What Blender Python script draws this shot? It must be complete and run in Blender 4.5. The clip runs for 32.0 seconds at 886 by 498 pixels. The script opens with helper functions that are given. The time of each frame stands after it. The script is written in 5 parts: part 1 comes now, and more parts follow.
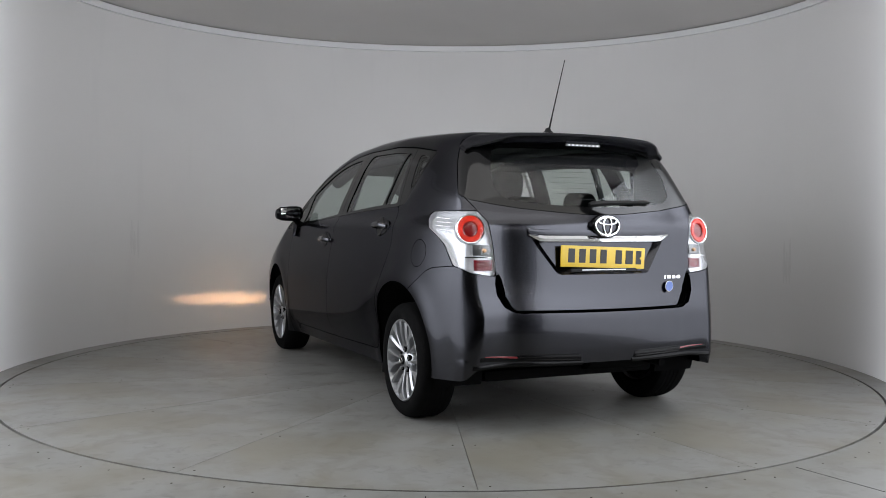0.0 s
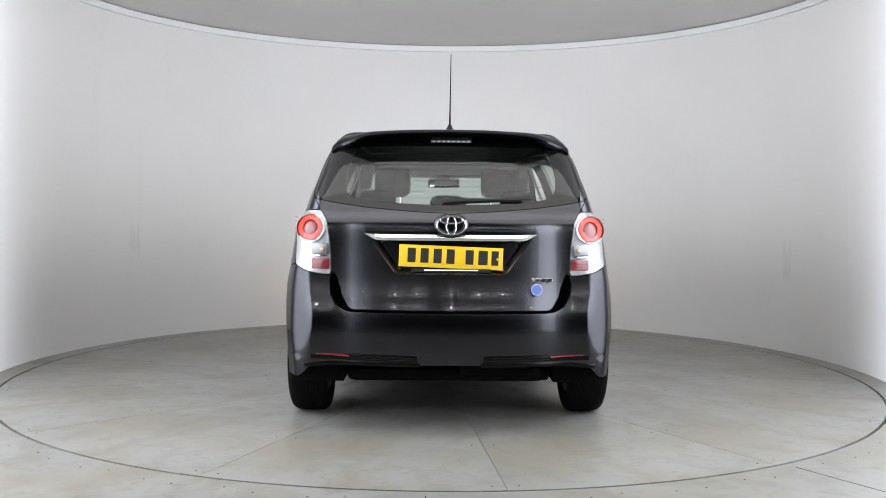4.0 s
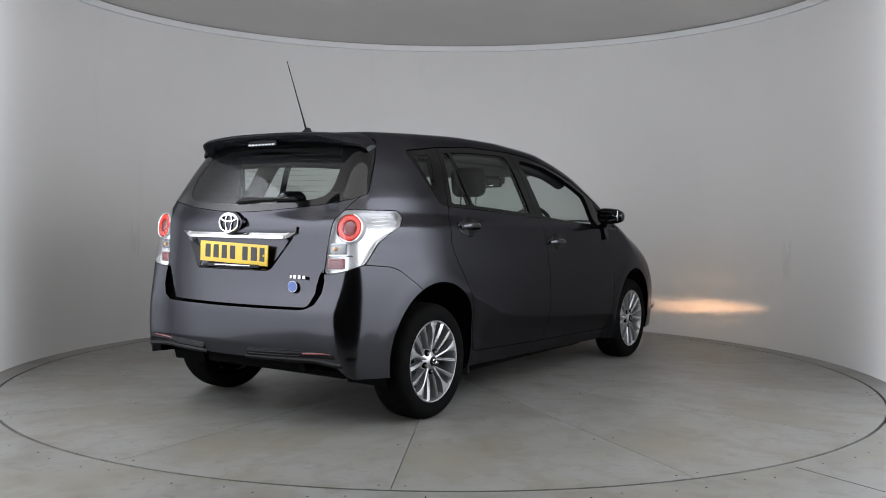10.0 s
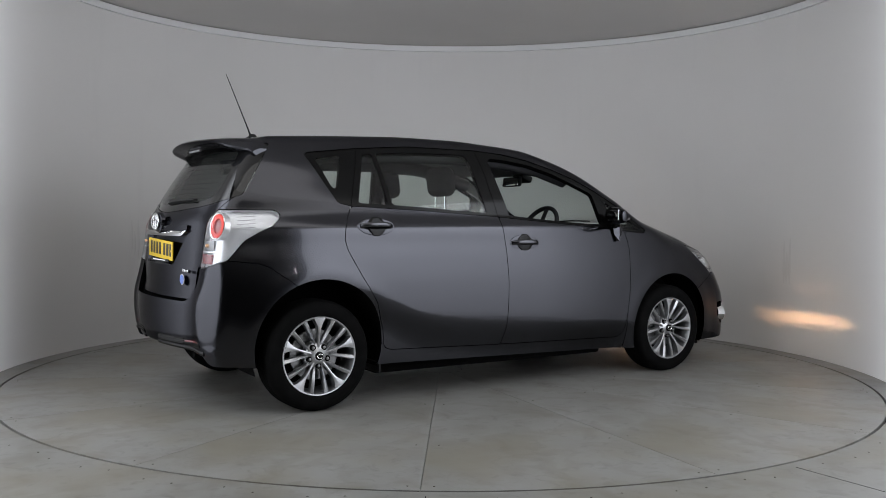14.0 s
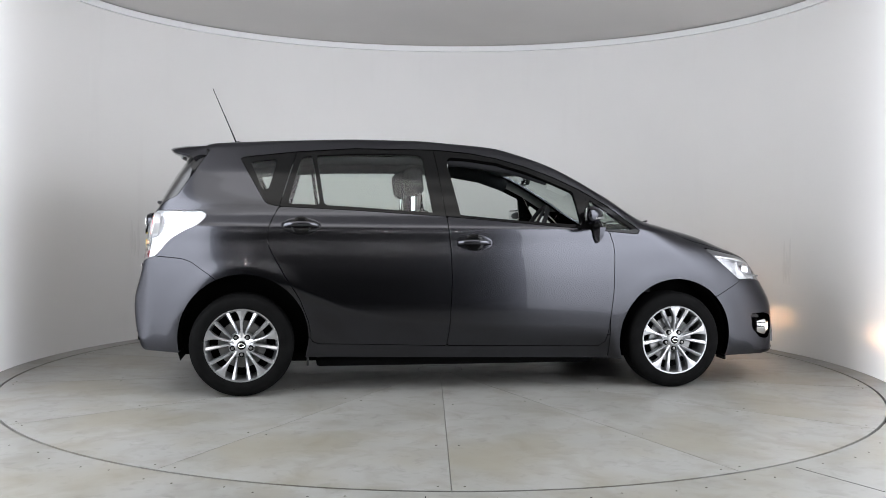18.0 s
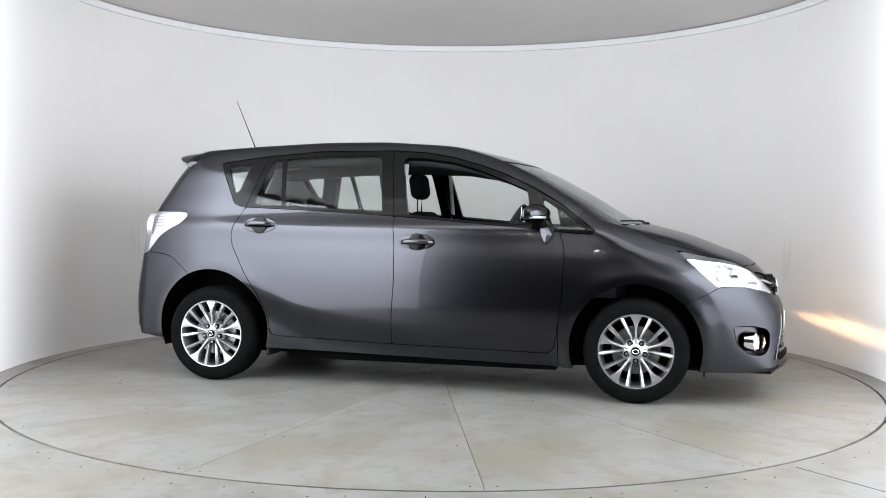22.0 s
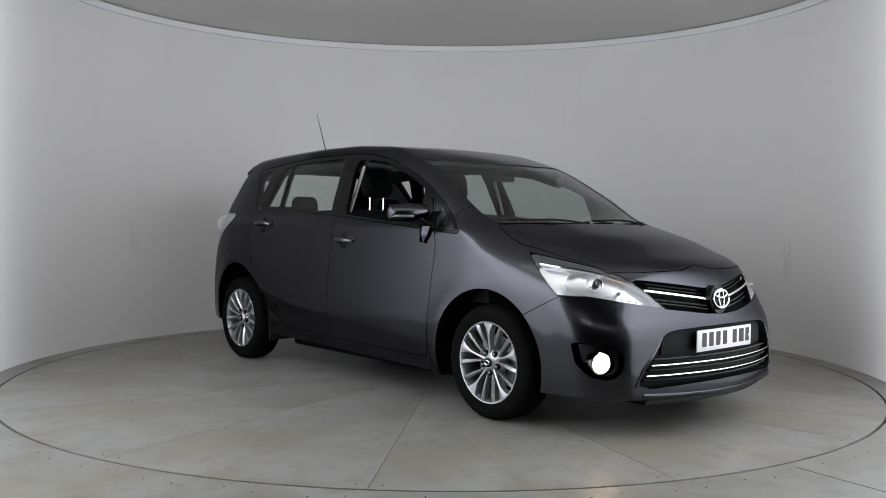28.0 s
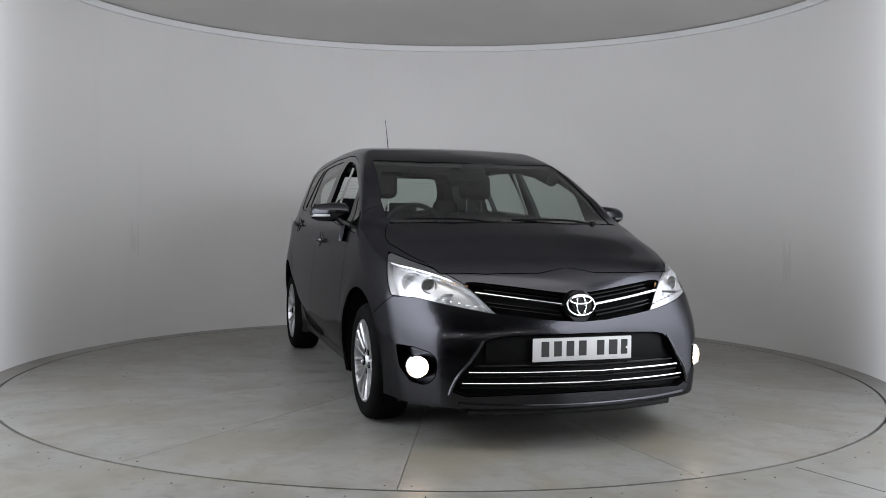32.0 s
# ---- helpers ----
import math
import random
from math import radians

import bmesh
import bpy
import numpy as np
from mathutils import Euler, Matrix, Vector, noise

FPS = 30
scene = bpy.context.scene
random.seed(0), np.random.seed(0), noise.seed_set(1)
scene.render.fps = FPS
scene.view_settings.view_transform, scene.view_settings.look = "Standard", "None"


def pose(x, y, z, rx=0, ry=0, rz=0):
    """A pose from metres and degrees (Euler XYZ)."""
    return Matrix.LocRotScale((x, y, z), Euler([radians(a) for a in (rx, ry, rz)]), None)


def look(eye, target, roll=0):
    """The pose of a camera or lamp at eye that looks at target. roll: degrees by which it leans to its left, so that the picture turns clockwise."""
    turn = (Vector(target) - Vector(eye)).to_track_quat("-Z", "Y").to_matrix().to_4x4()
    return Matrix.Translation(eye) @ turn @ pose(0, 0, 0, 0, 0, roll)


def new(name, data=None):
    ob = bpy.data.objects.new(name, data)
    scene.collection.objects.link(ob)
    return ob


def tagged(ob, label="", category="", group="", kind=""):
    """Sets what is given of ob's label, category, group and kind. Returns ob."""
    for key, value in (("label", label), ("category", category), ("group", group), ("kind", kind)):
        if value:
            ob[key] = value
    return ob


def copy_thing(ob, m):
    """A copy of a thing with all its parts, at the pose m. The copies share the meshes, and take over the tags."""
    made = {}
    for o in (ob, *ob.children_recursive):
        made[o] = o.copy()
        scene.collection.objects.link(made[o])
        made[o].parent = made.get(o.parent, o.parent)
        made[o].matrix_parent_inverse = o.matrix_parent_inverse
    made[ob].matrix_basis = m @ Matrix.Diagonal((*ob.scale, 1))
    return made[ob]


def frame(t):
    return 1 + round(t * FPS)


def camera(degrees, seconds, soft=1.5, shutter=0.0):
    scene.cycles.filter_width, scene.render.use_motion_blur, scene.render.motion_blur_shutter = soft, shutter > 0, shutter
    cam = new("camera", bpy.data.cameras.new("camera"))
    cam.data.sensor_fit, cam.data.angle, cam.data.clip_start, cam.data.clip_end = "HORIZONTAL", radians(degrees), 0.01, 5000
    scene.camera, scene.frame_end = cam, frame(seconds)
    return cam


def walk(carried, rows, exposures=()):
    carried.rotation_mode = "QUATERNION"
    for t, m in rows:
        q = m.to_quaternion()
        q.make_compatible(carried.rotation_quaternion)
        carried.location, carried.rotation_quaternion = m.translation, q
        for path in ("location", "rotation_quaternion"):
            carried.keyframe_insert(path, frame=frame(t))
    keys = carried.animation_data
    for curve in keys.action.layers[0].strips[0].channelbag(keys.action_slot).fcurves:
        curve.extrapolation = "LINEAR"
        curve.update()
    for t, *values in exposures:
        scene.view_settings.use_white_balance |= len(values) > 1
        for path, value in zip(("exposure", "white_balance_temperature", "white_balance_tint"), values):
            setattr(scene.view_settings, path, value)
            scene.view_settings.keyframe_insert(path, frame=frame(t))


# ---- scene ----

# Studio turntable with a grey people carrier. The turntable's axis is the world's origin.
cam = camera(53.52, 32.0, soft=0.9)
EYE = Vector((0.0, -6.400, 1.075))
YAW, TILT = radians(0.117), radians(-1.759)
AIM = EYE + Vector((math.sin(YAW) * math.cos(TILT), math.cos(YAW) * math.cos(TILT), math.sin(TILT)))
walk(cam, [(0.0, look(EYE, AIM, 0.502)), (32.0, look(EYE, AIM, 0.502))],
     exposures=[(0, 0.07), (1.5, 0.18), (3.5, 0.92), (6, 1.0), (7, 0.82), (8, 0.51), (9, 0.2), (9.5, 0.15), (11, 0.15), (13, 0.05), (14, -0.13), (15.5, -0.15), (16.5, 0.07), (17, 0.29), (18, 0.85), (19, 1.22), (21, 1.37), (22, 1.13), (23, 0.81), (25, 0.28), (27.5, 0.15), (30, 0.25), (32, 0.22)])

# ---- light ----
world = bpy.data.worlds.new("world")
scene.world = world
world.use_nodes = True
world.node_tree.nodes["Background"].inputs[0].default_value = (0.02, 0.021, 0.023, 1)
world.node_tree.nodes["Background"].inputs[1].default_value = 1.0


def area_lamp(name, eye, target, w, h, power, colour):
    d = bpy.data.lights.new(name, "AREA")
    d.shape, d.size, d.size_y, d.energy, d.color = "RECTANGLE", w, h, power, colour
    ob = new(name, d)
    ob.matrix_world = look(eye, target)
    return ob


area_lamp("top_light", (0, -2.6, 2.88), (0, -1.9, 0.0), 4.6, 1.6, 32, (1.0, 0.985, 0.96))


# ---- materials ----
def rgba(c):
    return (c, c, c, 1) if isinstance(c, (int, float)) else (*c, 1)


def material(name, colour, rough=0.5, metal=0.0, coat=0.0, vary=0.0, scale=8.0, bump=0.0, bump_scale=60.0, emit=None, strength=0.0, spec=0.5):
    m = bpy.data.materials.new(name)
    m.use_nodes = True
    t = m.node_tree
    b = t.nodes["Principled BSDF"]
    b.inputs["Base Color"].default_value = rgba(colour)
    b.inputs["Roughness"].default_value, b.inputs["Metallic"].default_value = rough, metal
    b.inputs["Coat Weight"].default_value, b.inputs["Coat Roughness"].default_value = coat, 0.04
    b.inputs["Specular IOR Level"].default_value = spec
    if emit:
        b.inputs["Emission Color"].default_value, b.inputs["Emission Strength"].default_value = rgba(emit), strength
    if vary or bump:
        co = t.nodes.new("ShaderNodeTexCoord")
        n1, n2 = t.nodes.new("ShaderNodeTexNoise"), t.nodes.new("ShaderNodeTexNoise")
        for n, s in ((n1, scale), (n2, bump_scale)):
            n.inputs["Scale"].default_value, n.inputs["Detail"].default_value = s, 6
            t.links.new(co.outputs["Object"], n.inputs["Vector"])
        if vary:
            r = t.nodes.new("ShaderNodeValToRGB")
            c = rgba(colour)
            r.color_ramp.elements[0].color = (*[v * (1 - vary) for v in c[:3]], 1)
            r.color_ramp.elements[1].color = (*[min(1, v * (1 + vary)) for v in c[:3]], 1)
            r.color_ramp.elements[0].position, r.color_ramp.elements[1].position = 0.3, 0.7
            t.links.new(n1.outputs["Fac"], r.inputs["Fac"])
            t.links.new(r.outputs["Color"], b.inputs["Base Color"])
        if bump:
            bp = t.nodes.new("ShaderNodeBump")
            bp.inputs["Strength"].default_value, bp.inputs["Distance"].default_value = bump, 0.002
            t.links.new(n2.outputs["Fac"], bp.inputs["Height"])
            t.links.new(bp.outputs["Normal"], b.inputs["Normal"])
    return m


def glass_material(name, tint, gloss=0.02, base=0.045):
    """A thin pane: lets tinted light through and mirrors more at a grazing angle."""
    m = bpy.data.materials.new(name)
    m.use_nodes = True
    t = m.node_tree
    t.nodes.remove(t.nodes["Principled BSDF"])
    tr, gl, mix, lw, pw, mr = [t.nodes.new("ShaderNode" + k) for k in ("BsdfTransparent", "BsdfGlossy", "MixShader", "LayerWeight", "Math", "MapRange")]
    tr.inputs[0].default_value = rgba(tint)
    gl.inputs["Roughness"].default_value = gloss
    lw.inputs["Blend"].default_value = 0.5
    pw.operation, pw.inputs[1].default_value = "POWER", 5.0
    mr.inputs["To Min"].default_value, mr.inputs["To Max"].default_value = base, 1.0
    t.links.new(lw.outputs["Facing"], pw.inputs[0])
    t.links.new(pw.outputs[0], mr.inputs["Value"])
    t.links.new(mr.outputs["Result"], mix.inputs[0])
    t.links.new(tr.outputs[0], mix.inputs[1])
    t.links.new(gl.outputs[0], mix.inputs[2])
    t.links.new(mix.outputs[0], t.nodes["Material Output"].inputs[0])
    return m


def paint_material():
    """Dark grey metallic paint: fine flake under clear coat."""
    m = material("car_paint", (0.05, 0.052, 0.06), rough=0.21, metal=1.0, coat=0.32)
    t = m.node_tree
    b = t.nodes["Principled BSDF"]
    b.inputs["Specular Tint"].default_value = (0.42, 0.42, 0.44, 1)
    b.inputs["Coat IOR"].default_value = 1.42
    b.inputs["Coat Roughness"].default_value = 0.015
    co, v = t.nodes.new("ShaderNodeTexCoord"), t.nodes.new("ShaderNodeTexVoronoi")
    v.inputs["Scale"].default_value = 1500
    r = t.nodes.new("ShaderNodeValToRGB")
    r.color_ramp.elements[0].color, r.color_ramp.elements[1].color = (0.042, 0.0425, 0.048, 1), (0.048, 0.0485, 0.055, 1)
    t.links.new(co.outputs["Object"], v.inputs["Vector"])
    t.links.new(v.outputs["Color"], r.inputs["Fac"])
    t.links.new(r.outputs["Color"], b.inputs["Base Color"])
    return m


PAINT = paint_material()
# Body paint lightened to put a highlight into handles and grille blades.
LIGHTENED_PAINT = material("lightened_paint", (0.065, 0.066, 0.074), rough=0.22, metal=0.95, coat=0.4)
BEZEL = material("lamp_bezel_grey", (0.075, 0.077, 0.082), rough=0.2, metal=0.7, coat=0.5)
GLOSS_BLACK = material("gloss_black", 0.003, rough=0.14, spec=0.14)
MATT_BLACK = material("matt_black_plastic", 0.003, rough=0.5, spec=0.1)
BLACK = material("black_plastic", 0.010, rough=0.55, spec=0.25, bump=0.25, bump_scale=400)
DARK = material("wheel_arch_liner", 0.004, rough=0.9, spec=0.05)
RUBBER = material("tyre_rubber", 0.0035, rough=0.8, spec=0.05, vary=0.3, scale=20, bump=0.2, bump_scale=120)
ALLOY = material("silver_alloy", (0.44, 0.445, 0.455), rough=0.33, metal=0.9)
CHROME = material("chrome", 0.85, rough=0.06, metal=1.0)
STEEL = material("brushed_steel", 0.22, rough=0.4, metal=1.0)
GLASS = glass_material("tinted_window_glass", (0.78, 0.83, 0.80))
WINDSCREEN = glass_material("windscreen_glass", (0.62, 0.69, 0.66))
BAND = material("black_glass_band", 0.003, rough=0.06, spec=0.4)
LENS = glass_material("clear_lens", (0.95, 0.96, 0.97), 0.01, 0.035)
CLOTH = material("dark_seat_cloth", (0.010, 0.010, 0.011), rough=0.95, spec=0.08, vary=0.06, scale=6)
LINER = material("grey_headlining", (0.15, 0.15, 0.145), rough=0.95, vary=0.05, scale=30)
PILLAR = material("pale_pillar_cloth", (0.42, 0.42, 0.40), rough=0.95, vary=0.05, scale=30)
TRIM_GREY = material("interior_trim", (0.020, 0.020, 0.022), rough=0.8, spec=0.2, bump=0.2, bump_scale=300)
RED = material("red_lens", (0.16, 0.004, 0.004), rough=0.25, coat=0.2, emit=(1.0, 0.03, 0.02), strength=0.03)
RED_GLOW = material("red_glow", (0.40, 0.012, 0.008), rough=0.22, vary=0.4, scale=28, emit=(1.0, 0.06, 0.015), strength=0.24)
RED_DARK = material("red_reflector", (0.16, 0.010, 0.016), rough=0.2, coat=0.8)
AMBER = material("amber_lens", (0.80, 0.46, 0.24), rough=0.25, coat=0.6)
SILVER = material("lamp_reflector", (0.62, 0.62, 0.63), rough=0.30, metal=0.55)
LAMP_CHROME = material("lamp_chrome", (0.72, 0.72, 0.73), rough=0.24, metal=0.65)
PLATE_YELLOW = material("yellow_plate", (0.66, 0.44, 0.015), rough=0.35, coat=0.3)
PLATE_WHITE = material("white_plate", (0.58, 0.58, 0.58), rough=0.35, coat=0.3)
INK = material("plate_ink", 0.01, rough=0.5)
BLUE = material("blue_sticker", (0.10, 0.16, 0.42), rough=0.4)
WHITE = material("white_print", 0.8, rough=0.5)
BEAM_GLOW = material("beam_glow", 0.9, rough=0.3, emit=(1.0, 0.55, 0.28), strength=1400.0)


def lit_glass():
    """Lamp glass that glows and lets the beam through."""
    m = bpy.data.materials.new("lit_lamp_glass")
    m.use_nodes = True
    t = m.node_tree
    t.nodes.remove(t.nodes["Principled BSDF"])
    tr, em, ad = [t.nodes.new("ShaderNode" + k) for k in ("BsdfTransparent", "Emission", "AddShader")]
    em.inputs[0].default_value, em.inputs[1].default_value = (1.0, 0.70, 0.45, 1), 26.0
    t.links.new(tr.outputs[0], ad.inputs[0])
    t.links.new(em.outputs[0], ad.inputs[1])
    t.links.new(ad.outputs[0], t.nodes["Material Output"].inputs[0])
    return m


LIT = lit_glass()


def sheen(m, lo, hi, scale):
    """Uneven roughness, as polished and scuffed floors have."""
    t = m.node_tree
    co, n, r = t.nodes.new("ShaderNodeTexCoord"), t.nodes.new("ShaderNodeTexNoise"), t.nodes.new("ShaderNodeMapRange")
    n.inputs["Scale"].default_value, n.inputs["Detail"].default_value = scale, 2
    r.inputs["To Min"].default_value, r.inputs["To Max"].default_value = lo, hi
    t.links.new(co.outputs["Object"], n.inputs["Vector"])
    t.links.new(n.outputs["Fac"], r.inputs["Value"])
    t.links.new(r.outputs["Result"], t.nodes["Principled BSDF"].inputs["Roughness"])


def floor_material(name, seed):
    """Worn grey floor paint: cloudy tone, rusty stains, scuffs and specks."""
    m = material(name, (0.196, 0.194, 0.180), rough=0.36, spec=0.32)
    t = m.node_tree
    b = t.nodes["Principled BSDF"]
    co = t.nodes.new("ShaderNodeTexCoord")
    mp = t.nodes.new("ShaderNodeMapping")
    mp.inputs["Location"].default_value = (seed, seed * 0.7, 0)
    t.links.new(co.outputs["Object"], mp.inputs[0])
    colour = None
    base = (0.196, 0.194, 0.180, 1)
    layers = ((1.3, 3, 0.35, 0.65, (0.235, 0.233, 0.222, 1), 0.9, 0.0), (4.5, 5, 0.46, 0.74, (0.138, 0.128, 0.104, 1), 0.75, 0.8),
              (11.0, 4, 0.56, 0.76, (0.104, 0.099, 0.089, 1), 0.55, 1.0), (1.4, 5, 0.50, 0.72, (0.172, 0.153, 0.110, 1), 0.65, 0.5))
    for scale, detail, lo, hi, tone, amount, warp in layers:
        n, mr, mx = t.nodes.new("ShaderNodeTexNoise"), t.nodes.new("ShaderNodeMapRange"), t.nodes.new("ShaderNodeMix")
        n.inputs["Scale"].default_value, n.inputs["Detail"].default_value, n.inputs["Distortion"].default_value = scale, detail, warp
        mr.inputs["From Min"].default_value, mr.inputs["From Max"].default_value, mr.inputs["To Max"].default_value = lo, hi, amount
        mx.data_type = "RGBA"
        t.links.new(mp.outputs[0], n.inputs["Vector"])
        t.links.new(n.outputs["Fac"], mr.inputs["Value"])
        t.links.new(mr.outputs["Result"], mx.inputs["Factor"])
        if colour:
            t.links.new(colour, mx.inputs["A"])
        else:
            mx.inputs["A"].default_value = base
        mx.inputs["B"].default_value = tone
        colour = mx.outputs["Result"]
    t.links.new(colour, b.inputs["Base Color"])
    return m


FLOOR = floor_material("grey_floor_paint", 3.7)
sheen(FLOOR, 0.28, 0.44, 3.0)
WALL = material("white_studio_wall", (0.73, 0.715, 0.70), rough=0.62, vary=0.02, scale=1.2)
def scuffed(m):
    """Faint tall streaks where the wall has been wiped and rubbed."""
    t = m.node_tree
    b = t.nodes["Principled BSDF"]
    old = b.inputs["Base Color"].links[0].from_socket
    co, mp, n, r, mx = [t.nodes.new("ShaderNode" + k) for k in ("TexCoord", "Mapping", "TexNoise", "MapRange", "Mix")]
    mp.inputs["Scale"].default_value = (7.0, 7.0, 0.55)
    n.inputs["Scale"].default_value, n.inputs["Detail"].default_value = 1.0, 4
    r.inputs["From Min"].default_value, r.inputs["From Max"].default_value, r.inputs["To Max"].default_value = 0.62, 0.82, 0.25
    mx.data_type = "RGBA"
    mx.inputs["B"].default_value = (0.64, 0.625, 0.61, 1)
    t.links.new(co.outputs["Object"], mp.inputs[0])
    t.links.new(mp.outputs[0], n.inputs["Vector"])
    t.links.new(n.outputs["Fac"], r.inputs["Value"])
    t.links.new(r.outputs["Result"], mx.inputs["Factor"])
    t.links.new(old, mx.inputs["A"])
    t.links.new(mx.outputs["Result"], b.inputs["Base Color"])


scuffed(WALL)
CEILING = material("ceiling_fabric", (0.62, 0.60, 0.58), rough=0.9, vary=0.03, scale=0.8)
SCUFF = material("rubbed_wall", (0.69, 0.675, 0.66), rough=0.6)
RAIL = material("white_rail", 0.78, rough=0.45)
HALL = material("dark_hall", 0.045, rough=0.9, spec=0.2, vary=0.15, scale=1.5)
SCREW = material("dull_screw", (0.09, 0.08, 0.065), rough=0.8, spec=0.1)
SEAM = material("dark_seam", 0.005, rough=0.9, spec=0.1)


# ---- building helpers ----
def mesh_object(name, verts, faces, mat, parent=None, label="", smooth=True):
    me = bpy.data.meshes.new(name)
    me.from_pydata([tuple(v) for v in verts], [], [tuple(f) for f in faces])
    me.materials.append(mat)
    if smooth:
        me.polygons.foreach_set("use_smooth", [True] * len(me.polygons))
    me.update()
    ob = new(name, me)
    if parent:
        ob.parent = parent
    if label:
        ob["label"] = label
    return ob


def part(name, bm, mat, parent, label="", smooth=True):
    me = bpy.data.meshes.new(name)
    bmesh.ops.recalc_face_normals(bm, faces=bm.faces[:])
    bm.to_mesh(me)
    bm.free()
    me.materials.append(mat)
    if smooth:
        me.polygons.foreach_set("use_smooth", [True] * len(me.polygons))
        me.set_sharp_from_angle(angle=radians(38))
    ob = new(name, me)
    if parent:
        ob.parent = parent
    if label:
        ob["label"] = label
    return ob


def box(sx, sy, sz, m=Matrix(), bevel=0.0, seg=2, bm=None):
    b = bmesh.new()
    bmesh.ops.create_cube(b, size=1.0, matrix=Matrix.Diagonal((sx, sy, sz, 1)))
    if bevel:
        bmesh.ops.bevel(b, geom=b.edges[:], offset=bevel, segments=seg, affect="EDGES", profile=0.5)
    bmesh.ops.transform(b, matrix=m, verts=b.verts[:])
    return merged(b, bm)


def merged(b, bm):
    if bm is None:
        return b
    me = bpy.data.meshes.new("tmp")
    b.to_mesh(me)
    b.free()
    bm.from_mesh(me)
    bpy.data.meshes.remove(me)
    return bm


def cyl(r1, r2, h, m=Matrix(), seg=32, bevel=0.0, bm=None):
    b = bmesh.new()
    bmesh.ops.create_cone(b, cap_ends=True, segments=seg, radius1=r1, radius2=r2, depth=h)
    if bevel:
        rims = [e for e in b.edges if len(e.link_faces) == 2 and any(len(f.verts) > 4 for f in e.link_faces)]
        bmesh.ops.bevel(b, geom=rims, offset=bevel, segments=2, affect="EDGES", profile=0.5)
    bmesh.ops.transform(b, matrix=m, verts=b.verts[:])
    return merged(b, bm)


def lathe(profile, seg=48, m=Matrix(), closed=False, bm=None):
    """Turns (radius, height) points round the z axis."""
    b = bmesh.new()
    rings = [[b.verts.new((r * math.cos(2 * math.pi * i / seg), r * math.sin(2 * math.pi * i / seg), h)) for i in range(seg)] for r, h in profile]
    pairs = list(zip(rings, rings[1:])) + ([(rings[-1], rings[0])] if closed else [])
    for p, q in pairs:
        for i in range(seg):
            j = (i + 1) % seg
            b.faces.new((p[i], p[j], q[j], q[i]))
    bmesh.ops.transform(b, matrix=m, verts=b.verts[:])
    return merged(b, bm)


def loft(rings, caps=True, closed=True, bm=None):
    """Skins a row of equal rings of points."""
    b = bmesh.new()
    vs = [[b.verts.new(p) for p in ring] for ring in rings]
    n = len(vs[0])
    for p, q in zip(vs, vs[1:]):
        for i in range(n if closed else n - 1):
            j = (i + 1) % n
            b.faces.new((p[i], p[j], q[j], q[i]))
    if caps and closed:
        b.faces.new(vs[0][::-1])
        b.faces.new(vs[-1])
    return merged(b, bm)


def tube(points, r, seg=10, bm=None, r2=None):
    """A round bar along points."""
    pts = [Vector(p) for p in points]
    rings = []
    up = Vector((0, 0, 1))
    for i, p in enumerate(pts):
        d = (pts[min(i + 1, len(pts) - 1)] - pts[max(i - 1, 0)]).normalized()
        a = d.cross(up)
        a = a.normalized() if a.length > 1e-3 else d.cross(Vector((1, 0, 0))).normalized()
        c = a.cross(d)
        rr = r if r2 is None else r + (r2 - r) * i / (len(pts) - 1)
        rings.append([p + a * rr * math.cos(2 * math.pi * k / seg) + c * rr * math.sin(2 * math.pi * k / seg) for k in range(seg)])
    return loft(rings, bm=bm)


def strip(points, h, d, out, bm=None):
    """A flat bar of height h and depth d along points; out: the way it faces."""
    o = Vector(out).normalized()
    rings = []
    for p in points:
        p = Vector(p)
        u = Vector((0, 0, h / 2))
        b = min(h, d) * 0.25
        rings.append([p - u, p - u + o * (d - b), p - u * 0.5 + o * d, p + u * 0.5 + o * d, p + u + o * (d - b), p + u])
    return loft(rings, bm=bm)


# ---- the studio ----
R_TABLE, R_WALL, H_WALL = 2.917, 3.09, 2.90
SEGS = 14


def arc(n, r, a0, a1):
    return [(r * math.cos(a0 + (a1 - a0) * i / n), r * math.sin(a0 + (a1 - a0) * i / n)) for i in range(n + 1)]


def band(name, r0, r1, z0, z1, a0, a1, mat, n=160):
    """A curved wall piece with thickness."""
    ins, outs = arc(n, r0, a0, a1), arc(n, r1, a0, a1)
    rings = [[(*p, z0), (*p, z1), (*q, z1), (*q, z0)] for p, q in zip(ins, outs)]
    return part(name, loft(rings), mat, None)


